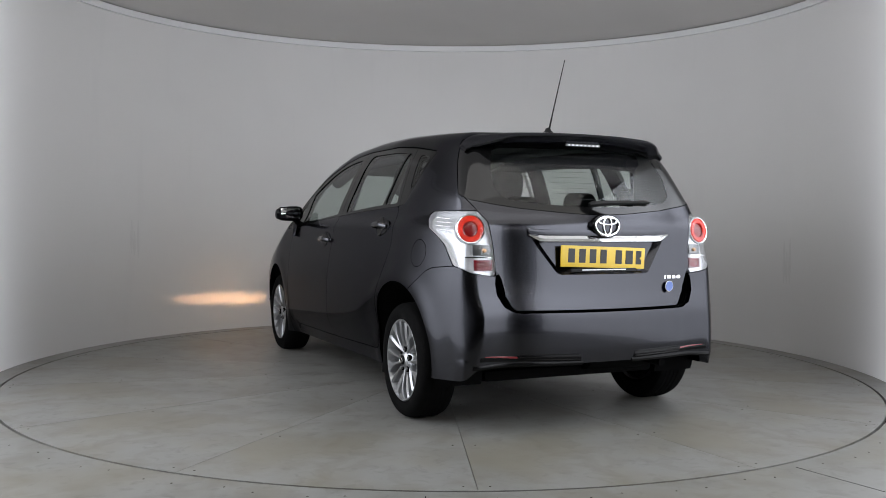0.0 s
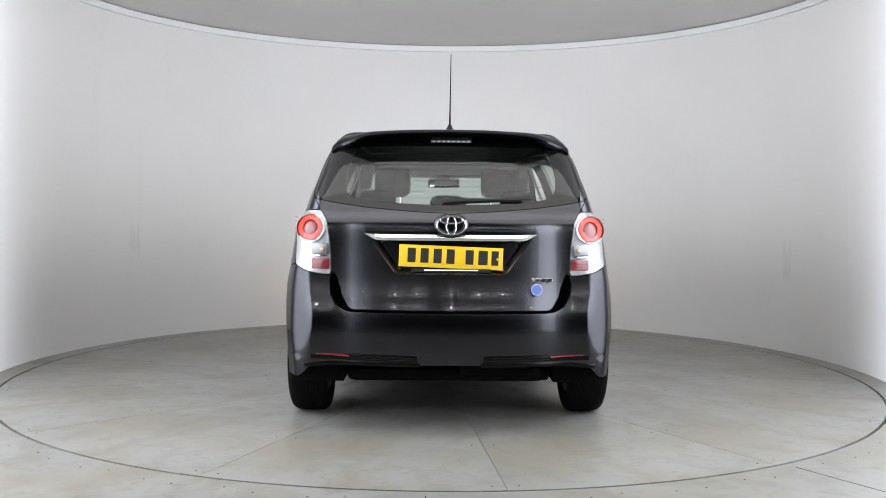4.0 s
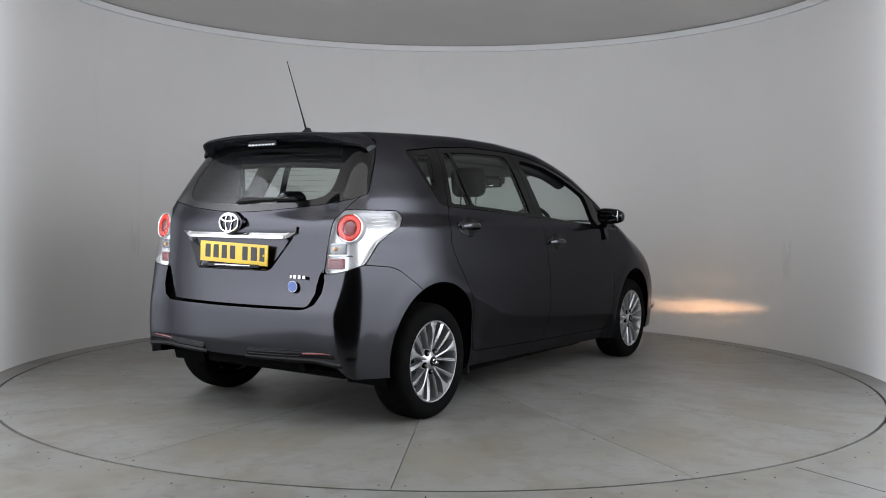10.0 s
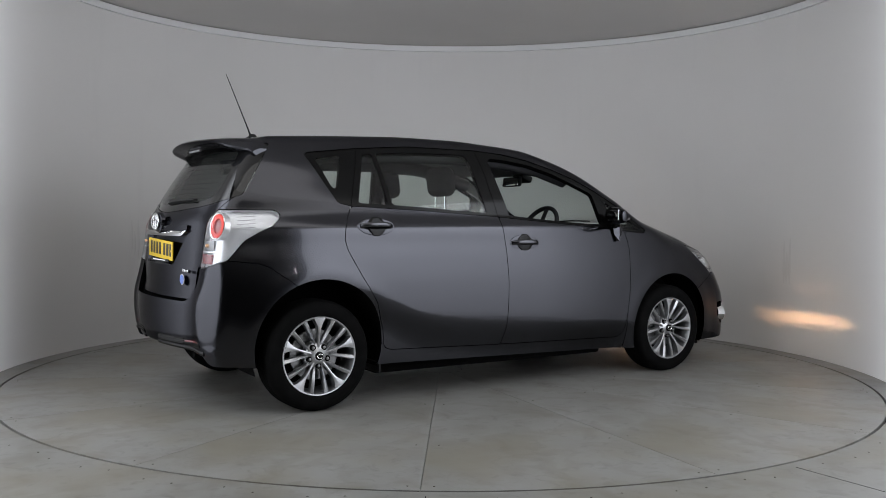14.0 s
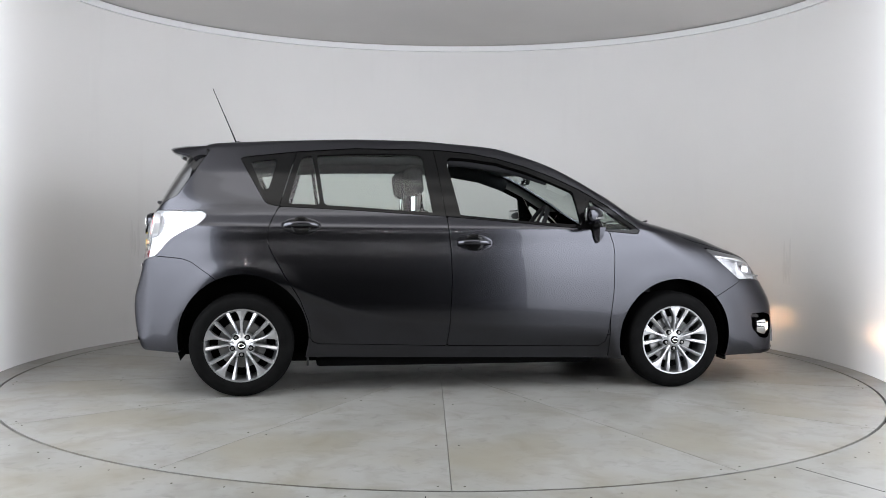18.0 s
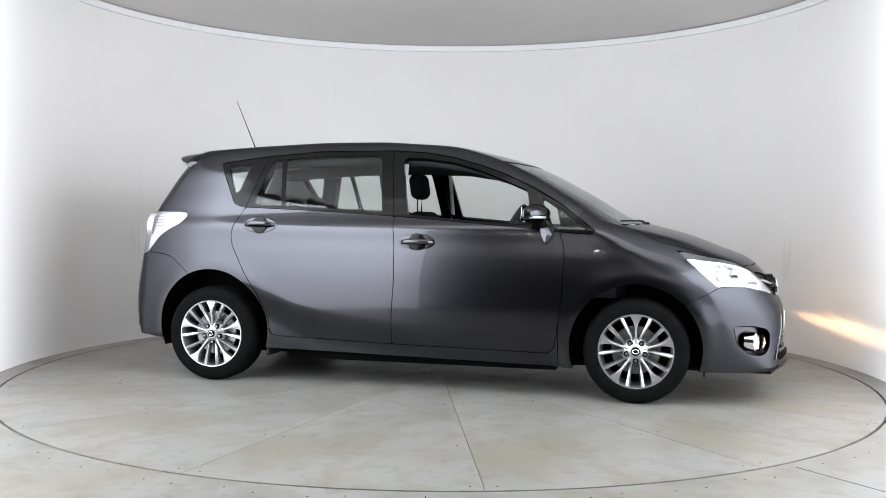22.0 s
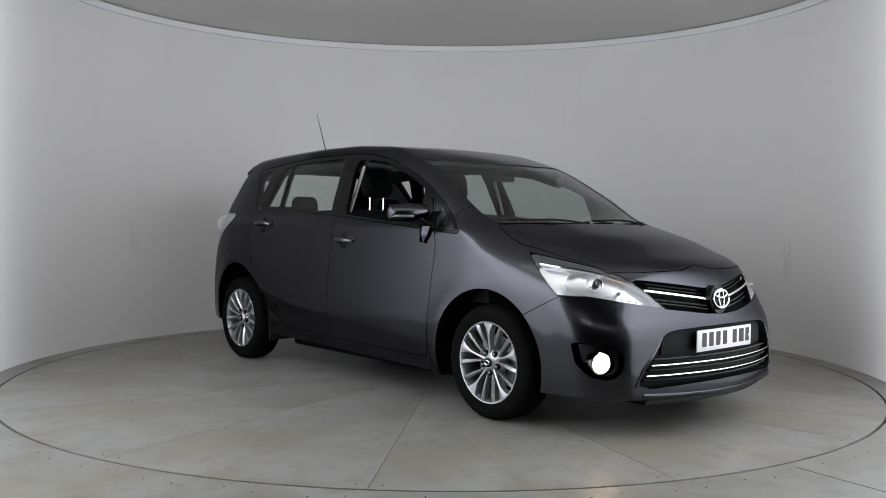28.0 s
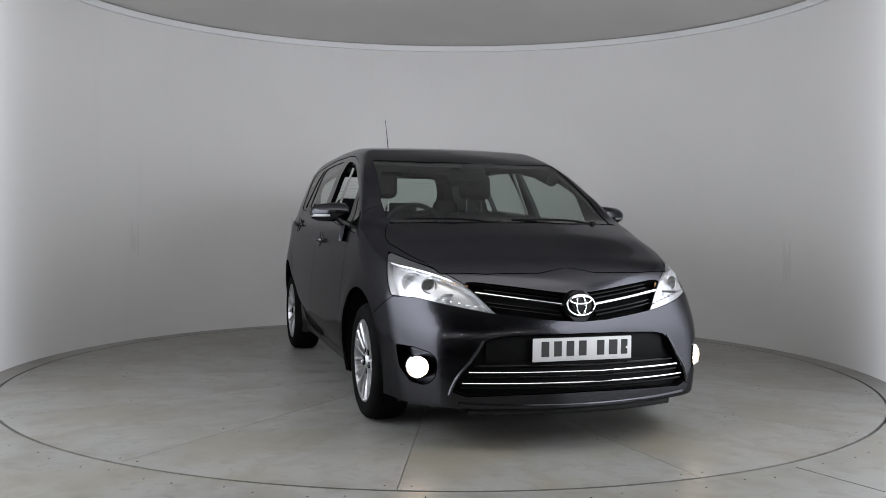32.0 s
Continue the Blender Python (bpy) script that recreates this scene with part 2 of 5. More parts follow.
def wall_glow_material():
    """White wall with an added glow that grows towards the studio's mouth."""
    m = material("wall_with_added_glow", (0.73, 0.715, 0.70), rough=0.62)
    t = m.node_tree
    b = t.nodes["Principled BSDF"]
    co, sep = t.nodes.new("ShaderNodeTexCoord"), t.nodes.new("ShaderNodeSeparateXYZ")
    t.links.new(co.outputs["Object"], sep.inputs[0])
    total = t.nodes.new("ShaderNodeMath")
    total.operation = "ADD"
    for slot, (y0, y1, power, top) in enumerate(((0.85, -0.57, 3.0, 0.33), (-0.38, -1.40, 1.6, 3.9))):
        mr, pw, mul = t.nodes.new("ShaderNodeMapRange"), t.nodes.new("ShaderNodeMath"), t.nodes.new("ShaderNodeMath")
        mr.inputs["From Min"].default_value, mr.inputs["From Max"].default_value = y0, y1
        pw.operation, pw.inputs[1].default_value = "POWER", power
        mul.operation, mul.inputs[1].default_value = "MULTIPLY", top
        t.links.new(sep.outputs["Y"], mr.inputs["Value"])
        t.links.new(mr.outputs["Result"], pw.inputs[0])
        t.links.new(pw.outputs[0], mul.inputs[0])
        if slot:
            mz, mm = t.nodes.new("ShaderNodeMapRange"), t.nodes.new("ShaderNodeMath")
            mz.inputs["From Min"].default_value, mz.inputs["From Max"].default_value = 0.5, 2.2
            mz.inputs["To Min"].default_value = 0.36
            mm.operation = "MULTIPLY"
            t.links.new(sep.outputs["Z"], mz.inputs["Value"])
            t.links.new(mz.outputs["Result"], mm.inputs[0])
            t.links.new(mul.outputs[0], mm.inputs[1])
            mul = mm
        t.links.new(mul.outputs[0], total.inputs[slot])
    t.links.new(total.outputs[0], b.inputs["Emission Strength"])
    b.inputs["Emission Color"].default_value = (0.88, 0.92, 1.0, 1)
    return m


WALL_GLOW = wall_glow_material()
A0, A1 = radians(-11.5), radians(191.5)
A2, A3, ARM = radians(18), radians(-11.5), 4.1


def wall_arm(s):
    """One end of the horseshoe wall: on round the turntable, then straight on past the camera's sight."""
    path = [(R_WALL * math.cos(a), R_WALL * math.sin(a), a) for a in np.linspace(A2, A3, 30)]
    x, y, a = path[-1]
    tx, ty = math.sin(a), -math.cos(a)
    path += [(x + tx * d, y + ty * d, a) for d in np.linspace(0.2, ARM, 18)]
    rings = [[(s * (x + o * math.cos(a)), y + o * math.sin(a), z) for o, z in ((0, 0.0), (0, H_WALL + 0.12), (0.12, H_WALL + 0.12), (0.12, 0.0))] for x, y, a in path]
    # The inner face's brightness is emission put into the wall material.
    ob = part("wall_end_glow", loft(rings), WALL_GLOW, None)
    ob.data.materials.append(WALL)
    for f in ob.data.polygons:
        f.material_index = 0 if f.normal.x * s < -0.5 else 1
    tagged(ob, "white end of the curved wall with an added glow", "light panel", "light panels", kind="structure")


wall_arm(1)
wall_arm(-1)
tagged(band("wall_round", R_WALL, R_WALL + 0.12, 0.0, H_WALL + 0.12, A2, math.pi - A2, WALL, 140), "smooth white curved studio wall round the turntable", "wall", kind="structure")


def scuffs():
    """Faint upright rub marks on the wall at both sides."""
    wall = bpy.data.objects["wall_round"]
    for turn, z, tall in ((152.9, 0.92, 0.30), (152.3, 0.86, 0.22), (151.5, 0.90, 0.34), (19.7, 0.76, 0.36), (19.1, 0.72, 0.28), (18.4, 0.77, 0.40)):
        a = radians(turn)
        m = pose((R_WALL - 0.001) * math.cos(a), (R_WALL - 0.001) * math.sin(a), z, 0, 0, turn)
        part("scuff", loft([[(x, 0.016 * w * k, tall * h) for x, k in ((0.0, -1), (-0.0012, -0.5), (-0.0012, 0.5), (0.0, 1))] for h, w in ((-0.5, 0.2), (-0.2, 1.0), (0.25, 0.8), (0.5, 0.2))]), SCUFF, wall).matrix_local = m


scuffs()


def sag(x):
    """The ceiling hangs a little lower towards both sides."""
    return 0.046 * (x / 2.82) ** 2


rail_rings = []
for p, q in zip(arc(160, R_WALL - 0.035, A0, A1), arc(160, R_WALL - 0.002, A0, A1)):
    z0, z1 = H_WALL - 0.002 - sag(p[0]), H_WALL + 0.052 - sag(p[0])
    rail_rings.append([(*p, z0), (*p, z1), (*q, z1), (*q, z0)])
tagged(part("trim", loft(rail_rings), RAIL, None), "narrow white rail under the ceiling edge", "trim", kind="structure")


def ceiling():
    b = bmesh.new()
    n, steps = 120, 8
    rings = [[(R_WALL * 0.999 * k / steps * math.cos(2 * math.pi * i / n), R_WALL * 0.999 * k / steps * math.sin(2 * math.pi * i / n)) for i in range(n)] for k in range(1, steps + 1)]
    for lift in (0.062, 0.16):
        vs = [[b.verts.new((x, y, H_WALL + lift - sag(x))) for x, y in ring] for ring in rings]
        b.faces.new(vs[0])
        for p, q in zip(vs, vs[1:]):
            for i in range(n):
                b.faces.new((p[i], p[(i + 1) % n], q[(i + 1) % n], q[i]))
    tagged(part("ceiling", b, CEILING, None, smooth=False), "plain pale grey round ceiling over the turntable", "ceiling", kind="structure")


ceiling()


def floor():
    """The hall's floor, open round the turntable."""
    n = 200
    inner = [(R_TABLE + 0.017) * Vector((math.cos(2 * math.pi * i / n), math.sin(2 * math.pi * i / n), 0)) for i in range(n)]
    v, f = [], []
    for p in inner:
        d = p.normalized()
        q = d * 4.4
        v += [p - Vector((0, 0, 0.05)), p, q]
    for i in range(n):
        j = (i + 1) % n
        f += [(3 * i, 3 * i + 1, 3 * j + 1, 3 * j), (3 * i + 1, 3 * i + 2, 3 * j + 2, 3 * j + 1)]
    ob = tagged(mesh_object("floor", v, f, FLOOR, smooth=False), "worn light grey painted concrete studio floor", "floor", kind="structure")
    for a, wide in ((-91, 0.0030), (-58, 0.0018)):
        c, s = math.cos(radians(a)), math.sin(radians(a))
        part("joint", box(1.3, wide, 0.0012, pose(c * 3.64, s * 3.64, 0.0006, 0, 0, a)), SEAM, ob, smooth=False)
    screw = None
    for k in range(40):
        a = radians(-160 + 3.5 * k + (0.8 if k % 2 else 0))
        if screw is None:
            screw = part("screw", cyl(0.005, 0.004, 0.0014, Matrix.Translation((0, 0, 0.0007)), 8), SCREW, ob, smooth=False)
            it = screw
        else:
            it = new("screw", screw.data)
            it.parent = ob
        r = R_TABLE + 0.10 + (0.03 if k % 3 else 0.0)
        it.location = (r * math.cos(a), r * math.sin(a), 0)


floor()


def unseen_floor():
    """Unseen floor from the painted apron to the hall's walls, dark for low reflections."""
    n = 120
    v, f = [], []
    for i in range(n):
        d = Vector((math.cos(2 * math.pi * i / n), math.sin(2 * math.pi * i / n), 0))
        v += [d * 4.36 - Vector((0, 0, 0.004)), d * (9.0 / max(abs(d.x), abs(d.y))) - Vector((0, 0, 0.004))]
    for i in range(n):
        j = (i + 1) % n
        f.append((2 * i, 2 * i + 1, 2 * j + 1, 2 * j))
    tagged(mesh_object("floor_unseen", v, f, HALL, smooth=False), "unseen dark floor beyond the studio, added for dark reflections", "floor", kind="structure")


unseen_floor()
hall = box(18, 18, 7.0, Matrix.Translation((0, 0, 3.46)))
bmesh.ops.reverse_faces(hall, faces=hall.faces[:])
hall.faces.ensure_lookup_table()
bmesh.ops.delete(hall, geom=[f for f in hall.faces if f.calc_center_median().z < 0], context="FACES")
tagged(part("wall_hall", hall, HALL, None, smooth=False), "dark hall walls behind the studio", "wall", kind="structure")


def hall_lamp(x, y, z):
    ob = new("hall_lamp")
    ob.location = (x, y, z)
    part("shade", lathe([(0.02, 0.16), (0.05, 0.15), (0.16, 0.02), (0.165, 0.0), (0.15, 0.01), (0.04, 0.13)], 24), BLACK, ob)
    part("bulb", lathe([(0.001, -0.040), (0.022, -0.034), (0.038, -0.012), (0.040, 0.014), (0.030, 0.050), (0.001, 0.060)], 20), HALL_BULB, ob, "glowing white bulb")
    return tagged(ob, "small bright hanging hall lamp with a dark shade", "lamp", "hall lamps")


HALL_BULB = material("hall_bulb", 0.9, emit=(1.0, 0.97, 0.93), strength=150.0)

for hx, hy, hz in ((-3.6, -7.6, 3.3), (-2.2, -7.9, 3.5), (-1.1, -7.4, 3.2), (0.3, -8.1, 3.5), (1.4, -7.5, 3.25), (2.6, -7.9, 3.5), (3.8, -7.4, 3.3)):
    hall_lamp(hx, hy, hz)

# ---- the turntable ----
turntable = tagged(new("turntable"), "round grey steel turntable of wedge plates with dark seams", "turntable")


def wedge():
    """One plate of the turntable, with a narrow gap to the next."""
    g = 0.0014
    half = math.pi / SEGS
    v, f = [], []
    n = 14
    for r in (0.16, R_TABLE):
        a = half - g / r
        for i in range(n + 1):
            t = -a + 2 * a * i / n
            v.append((r * math.cos(t), r * math.sin(t), 0.0))
    m = n + 1
    f = [(i, m + i, m + i + 1, i + 1) for i in range(n)]
    low = len(v)
    v += [(x, y, -0.03) for x, y, z in v[:low]]
    f += [(low + m + i, m + i, m + i + 1, low + m + i + 1)[::-1] for i in range(n)]
    f += [(0, m, low + m, low)[::-1], (n, 2 * m - 1, low + 2 * m - 1, low + n)]
    return v, f


def build_turntable():
    v, f = wedge()
    first = mesh_object("plate", v, f, FLOOR, turntable, smooth=False)
    for i in range(SEGS):
        ob = first if i == 0 else new("plate", first.data)
        ob.parent = turntable
        ob.matrix_local = pose(0, 0, 0, 0, 0, -21 + 360 / SEGS * (i + 0.5))
    bolt = None
    for i in range(SEGS):
        for r in (1.25, 2.2, 2.86):
            for d in (-0.055, 0.055):
                if bolt is None:
                    bolt = part("bolt", cyl(0.005, 0.004, 0.0014, Matrix.Translation((0, 0, 0.0007)), 8), SCREW, turntable, smooth=False)
                    ob = bolt
                else:
                    ob = new("bolt", bolt.data)
                    ob.parent = turntable
                a = radians(-21 + 360 / SEGS * i)
                ob.location = (r * math.cos(a) - d * math.sin(a), r * math.sin(a) + d * math.cos(a), 0)
    part("hub_plate", cyl(0.156, 0.156, 0.03, Matrix.Translation((0, 0, -0.015)), 64), FLOOR, turntable, smooth=False)
    part("base", cyl(R_TABLE - 0.004, R_TABLE - 0.004, 0.04, Matrix.Translation((0, 0, -0.054)), 120), SEAM, turntable, smooth=False)


build_turntable()


# ---- the car: its skin is one smooth field that is cut into panels ----
def spline(pts):
    """A smooth curve through (x, y) points that does not overshoot."""
    p = np.array(pts, float)
    x, y = p[:, 0], p[:, 1]
    h, d = np.diff(x), np.diff(y) / np.diff(x)
    m = np.zeros(len(x))
    m[0], m[-1] = d[0], d[-1]
    for i in range(1, len(x) - 1):
        if d[i - 1] * d[i] > 0:
            w1, w2 = 2 * h[i] + h[i - 1], h[i] + 2 * h[i - 1]
            m[i] = (w1 + w2) / (w1 / d[i - 1] + w2 / d[i])

    def at(q):
        q = np.clip(q, x[0], x[-1])
        i = np.clip(np.searchsorted(x, q) - 1, 0, len(x) - 2)
        s = (q - x[i]) / h[i]
        return ((1 + 2 * s) * (1 - s) ** 2 * y[i] + s * (1 - s) ** 2 * h[i] * m[i]
                + s * s * (3 - 2 * s) * y[i + 1] + s * s * (s - 1) * h[i] * m[i + 1])
    return at


def smax(a, b, k):
    h = np.maximum(k - np.abs(a - b), 0) / k
    return np.maximum(a, b) + h * h * k * 0.25


def ramp(x, a, b):
    s = np.clip((x - a) / (b - a), 0, 1)
    return s * s * (3 - 2 * s)


# centre line of roof, windscreen and bonnet
TOP = spline([(-2.3, 1.525), (-1.9, 1.55), (-1.5, 1.577), (-1, 1.605), (-0.6, 1.619), (-0.3, 1.618), (0, 1.601), (0.25, 1.581), (0.47, 1.535), (0.72, 1.461), (1.1, 1.27), (1.38, 1.106), (1.5, 1.071), (1.62, 1.039), (1.75, 1.003), (1.95, 0.926), (2.13, 0.855), (2.25, 0.774), (2.4, 0.635)])
# half width of the side by height, and its taper to both ends
WIDE = spline([(0.1, 0.855), (0.2, 0.885), (0.3, 0.9), (0.4, 0.908), (0.55, 0.915), (0.7, 0.908), (0.85, 0.891), (0.95, 0.875), (1.03, 0.864), (1.12, 0.817), (1.2, 0.79), (1.3, 0.749), (1.4, 0.707), (1.48, 0.661), (1.56, 0.607), (1.7, 0.502)])
REAR = spline([(0.1, -2.02), (0.25, -2.048), (0.36, -2.072), (0.45, -2.089), (0.55, -2.096), (0.6, -2.094), (0.66, -2.080), (0.72, -2.062), (0.8, -2.045), (0.92, -2.028), (1.05, -2.014), (1.135, -1.97), (1.22, -1.926), (1.34, -1.856), (1.48, -1.763), (1.6, -1.682), (1.8, -1.504)])
NOSE = spline([(0.1, 2.274), (0.17, 2.326), (0.22, 2.362), (0.3, 2.363), (0.45, 2.345), (0.55, 2.334), (0.62, 2.308), (0.7, 2.270), (0.78, 2.240), (0.85, 2.213), (1, 2.064), (1.3, 1.713)])


# the crease along the doors
CREASE = spline([(-1.3, 0.69), (-1.05, 0.65), (-0.95, 0.605), (-0.863, 0.56), (-0.732, 0.499), (-0.51, 0.45), (-0.098, 0.408), (0.577, 0.372), (1.2, 0.35)])


def body(x, y, z):
    """Below nought inside the car's painted skin."""
    a = np.sqrt(y * y + 1e-6)
    top = TOP(x + 0.2633 * a * a * ramp(x, 0.0, 0.7)) - 0.0353 * a * a
    d_top = (z - top) * (1 - 0.14 * ramp(x, 0.2, 0.6))
    taper = 0.2387 * np.maximum(-1.25 - x, 0) ** 2 + 0.1341 * np.maximum(x - 1.2, 0) ** 2 + 0.012 * np.maximum(x - 0.2, 0) ** 2 * ramp(z, 0.9, 1.1)
    flare = 0.006 * np.exp(-((np.hypot(x + 1.352, z - 0.36) - 0.42) / 0.06) ** 2) + 0.004 * np.exp(-((np.hypot(x - 1.412, z - 0.33) - 0.42) / 0.06) ** 2)
    d_side = a - (WIDE(z) - taper + flare)
    under = (CREASE(x) + 0.05 - z) * ramp(-x, -1.1, -0.85)
    d_side = d_side + 0.062 * ramp(under, 0, 0.24) * ramp(x, -1.35, -0.98)
    over = np.maximum(a - 0.5, 0)
    d_rear = (REAR(z) + 0.2472 * a * a + -1.0534 * over * over) - x
    over = np.maximum(a - 0.55, 0)
    d_nose = x - (NOSE(z) - 0.3244 * a * a - 0.8979 * over * over)
    d_nose = d_nose - 0.016 * np.exp(-((z - 0.47) / 0.10) ** 2) * ramp(a, 0.25, 0.5)
    k = 0.055 + 0.1462 * ramp(x, 1.1, 1.6)
    d = smax(d_side, d_top, k)
    d = smax(d, d_rear * 0.95, 0.10)
    d = smax(d, d_nose * 0.9, 0.12)
    facet = (a - x) * 0.70711 - 1.918 - 0.020 * ramp(0.78 - z, 0.0, 0.40) - 0.05 * ramp(z, 0.83, 0.90) - 0.03 * ramp(0.40 - z, 0.0, 0.08)
    d = smax(d, facet, 0.022)
    return d


def normals_of(p):
    e = 0.004
    g = np.stack([body(p[:, 0] + e, p[:, 1], p[:, 2]) - body(p[:, 0] - e, p[:, 1], p[:, 2]),
                  body(p[:, 0], p[:, 1] + e, p[:, 2]) - body(p[:, 0], p[:, 1] - e, p[:, 2]),
                  body(p[:, 0], p[:, 1], p[:, 2] + e) - body(p[:, 0], p[:, 1], p[:, 2] - e)], 1)
    n = np.linalg.norm(g, axis=1, keepdims=True)
    return g / np.maximum(n, 1e-9), n[:, 0] / (2 * e)


def settle(p, steps=3):
    """Moves points onto the skin."""
    p = p.copy()
    for _ in range(steps):
        n, s = normals_of(p)
        p -= n * np.clip(body(p[:, 0], p[:, 1], p[:, 2]) / np.maximum(s, 0.3), -0.02, 0.02)[:, None]
    return p


def skin(h=0.02):
    """Surface net of the field: points and four-cornered faces."""
    xs, ys, zs = np.arange(-2.2, 2.46, h), (np.arange(-49, 50) + 0.5) * h, np.arange(0.1, 1.68, h)
    f = np.stack([body(x, ys[:, None], zs[None, :]) for x in xs])
    nx, ny, nz = f.shape
    ins = f < 0
    acc, cnt = np.zeros((nx - 1, ny - 1, nz - 1, 3)), np.zeros((nx - 1, ny - 1, nz - 1))
    corners = [(i, j, k) for i in (0, 1) for j in (0, 1) for k in (0, 1)]

    def at(c, arr):
        return arr[c[0]:nx - 1 + c[0], c[1]:ny - 1 + c[1], c[2]:nz - 1 + c[2]]
    for c in corners:
        for ax in range(3):
            if c[ax] == 0:
                d = list(c)
                d[ax] = 1
                a, b = at(c, f), at(d, f)
                hit = (a < 0) != (b < 0)
                t = np.where(hit, a / np.where(hit, a - b, 1), 0)
                for m in range(3):
                    acc[..., m] += np.where(hit, t if m == ax else c[m], 0)
                cnt += hit
    cells = np.argwhere(cnt > 0)
    index = -np.ones(cnt.shape, int)
    index[tuple(cells.T)] = np.arange(len(cells))
    k = tuple(cells.T)
    p = (cells + acc[k] / cnt[k][:, None]) * h + np.array([xs[0], ys[0], zs[0]])
    faces = []
    for ax in range(3):
        a, b = [slice(None)] * 3, [slice(None)] * 3
        a[ax], b[ax] = slice(0, -1), slice(1, None)
        change = np.argwhere(ins[tuple(a)] != ins[tuple(b)])
        u, v = (ax + 1) % 3, (ax + 2) % 3
        change = change[(change[:, u] > 0) & (change[:, v] > 0)]
        change = change[(change[:, u] < f.shape[u] - 1) & (change[:, v] < f.shape[v] - 1)]
        quad = []
        for du, dv in ((1, 1), (0, 1), (0, 0), (1, 0)):
            q = change.copy()
            q[:, u] -= du
            q[:, v] -= dv
            quad.append(index[tuple(q.T)])
        quad = np.stack(quad, 1)
        flip = ~ins[tuple(change.T)]
        quad[flip] = quad[flip][:, ::-1]
        faces.append(quad)
    return settle(p), [tuple(q) for q in np.concatenate(faces).tolist()]


class Skin:
    """The points shared by all panels while they are cut from one another."""
    def __init__(self):
        self.p, self.faces = skin()

    def cut(self, faces, field):
        """Splits faces along field = 0: those below nought, and the rest."""
        vals = field(self.p[:, 0], self.p[:, 1], self.p[:, 2])
        vals = np.where(np.abs(vals) < 1e-5, 1e-5, vals).tolist()
        inside, outside, made, fresh, base = [], [], {}, [], len(vals)
        for f in faces:
            s = [vals[i] < 0 for i in f]
            if all(s):
                inside.append(f)
            elif not any(s):
                outside.append(f)
            else:
                a, b = [], []
                for i, j in zip(f, f[1:] + f[:1]):
                    (a if vals[i] < 0 else b).append(i)
                    if (vals[i] < 0) != (vals[j] < 0):
                        key = (min(i, j), max(i, j))
                        if key not in made:
                            made[key] = base + len(fresh)
                            fresh.append((*key, vals[key[0]] / (vals[key[0]] - vals[key[1]])))
                        a.append(made[key])
                        b.append(made[key])
                if len(a) > 2:
                    inside.append(tuple(a))
                if len(b) > 2:
                    outside.append(tuple(b))
        if fresh:
            q = np.array(fresh)
            i, j, t = q[:, 0].astype(int), q[:, 1].astype(int), q[:, 2:]
            self.p = np.concatenate([self.p, settle(self.p[i] * (1 - t) + self.p[j] * t, 2)])
        return inside, outside

    def take(self, field, gap=0.0022):
        """Cuts a panel out of what is left, with a narrow gap round it."""
        near, rest = self.cut(self.faces, lambda x, y, z: field(x, y, z) - gap)
        panel, _ = self.cut(near, lambda x, y, z: field(x, y, z) + gap)
        self.faces = rest
        return panel

    def split(self, faces, field, gap=0.0):
        a, b = self.cut(faces, lambda x, y, z: field(x, y, z) + gap)
        if gap:
            b, _ = self.cut(b, lambda x, y, z: gap - field(x, y, z))
        return a, b

    def panel(self, name, faces, mat, parent, label="", lift=0.0, rim=0.014, shift=(0, 0, 0), field_normals=True):
        """A mesh from faces, its edge turned inwards by rim; lift: metres outwards."""
        used = sorted({i for f in faces for i in f})
        at = {i: k for k, i in enumerate(used)}
        p = self.p[used]
        n, _ = normals_of(p)
        v = p + n * (lift(p)[:, None] if callable(lift) else lift) + np.array(shift)
        fs = [tuple(at[i] for i in f) for f in faces]
        nv = [tuple(q) for q in n]
        verts = [tuple(q) for q in v]
        if rim:
            seen = {}
            for f in fs:
                for i, j in zip(f, f[1:] + f[:1]):
                    seen[(i, j)] = seen.get((i, j), 0) + 1
            border = [(i, j) for i, j in seen if (j, i) not in seen]
            out, low = {}, {}
            for i, j in border:
                for k in (i, j):
                    if k not in out:
                        out[k] = len(verts)
                        verts.append(tuple(v[k]))
                        low[k] = len(verts)
                        verts.append(tuple(v[k] - n[k] * rim))
                        nv += [(0, 0, 0), (0, 0, 0)]
                fs.append((out[j], out[i], low[i], low[j]))
        ob = mesh_object(name, verts, fs, mat, parent, label)
        if field_normals:
            ob.data.normals_split_custom_set_from_vertices(nv)
        else:
            ob.data.set_sharp_from_angle(angle=radians(30))
        return ob


def poly(points):
    """Signed distance to a closed outline in a plane."""
    q = np.array(points, float)

    def at(u, v):
        u, v = np.broadcast_arrays(u, v)
        d = np.full(u.shape, 1e9)
        s = np.ones(u.shape)
        for (ax, ay), (bx, by) in zip(q, np.roll(q, 1, 0)):
            ex, ey, wx, wy = bx - ax, by - ay, u - ax, v - ay
            t = np.clip((wx * ex + wy * ey) / (ex * ex + ey * ey), 0, 1)
            d = np.minimum(d, (wx - ex * t) ** 2 + (wy - ey * t) ** 2)
            c1, c2, c3 = v >= ay, v < by, ex * wy > ey * wx
            s = np.where((c1 & c2 & c3) | (~c1 & ~c2 & ~c3), -s, s)
        return s * np.sqrt(d)
    return at


def line(points):
    q = np.array(points, float)
    return lambda v: np.interp(v, q[:, 0], q[:, 1])


car = tagged(new("car"), "dark grey metallic five-door people carrier with alloy wheels", "car")
SK = Skin()
HUB_R, HUB_F, HUB_Z = -1.364, 1.416, 0.315

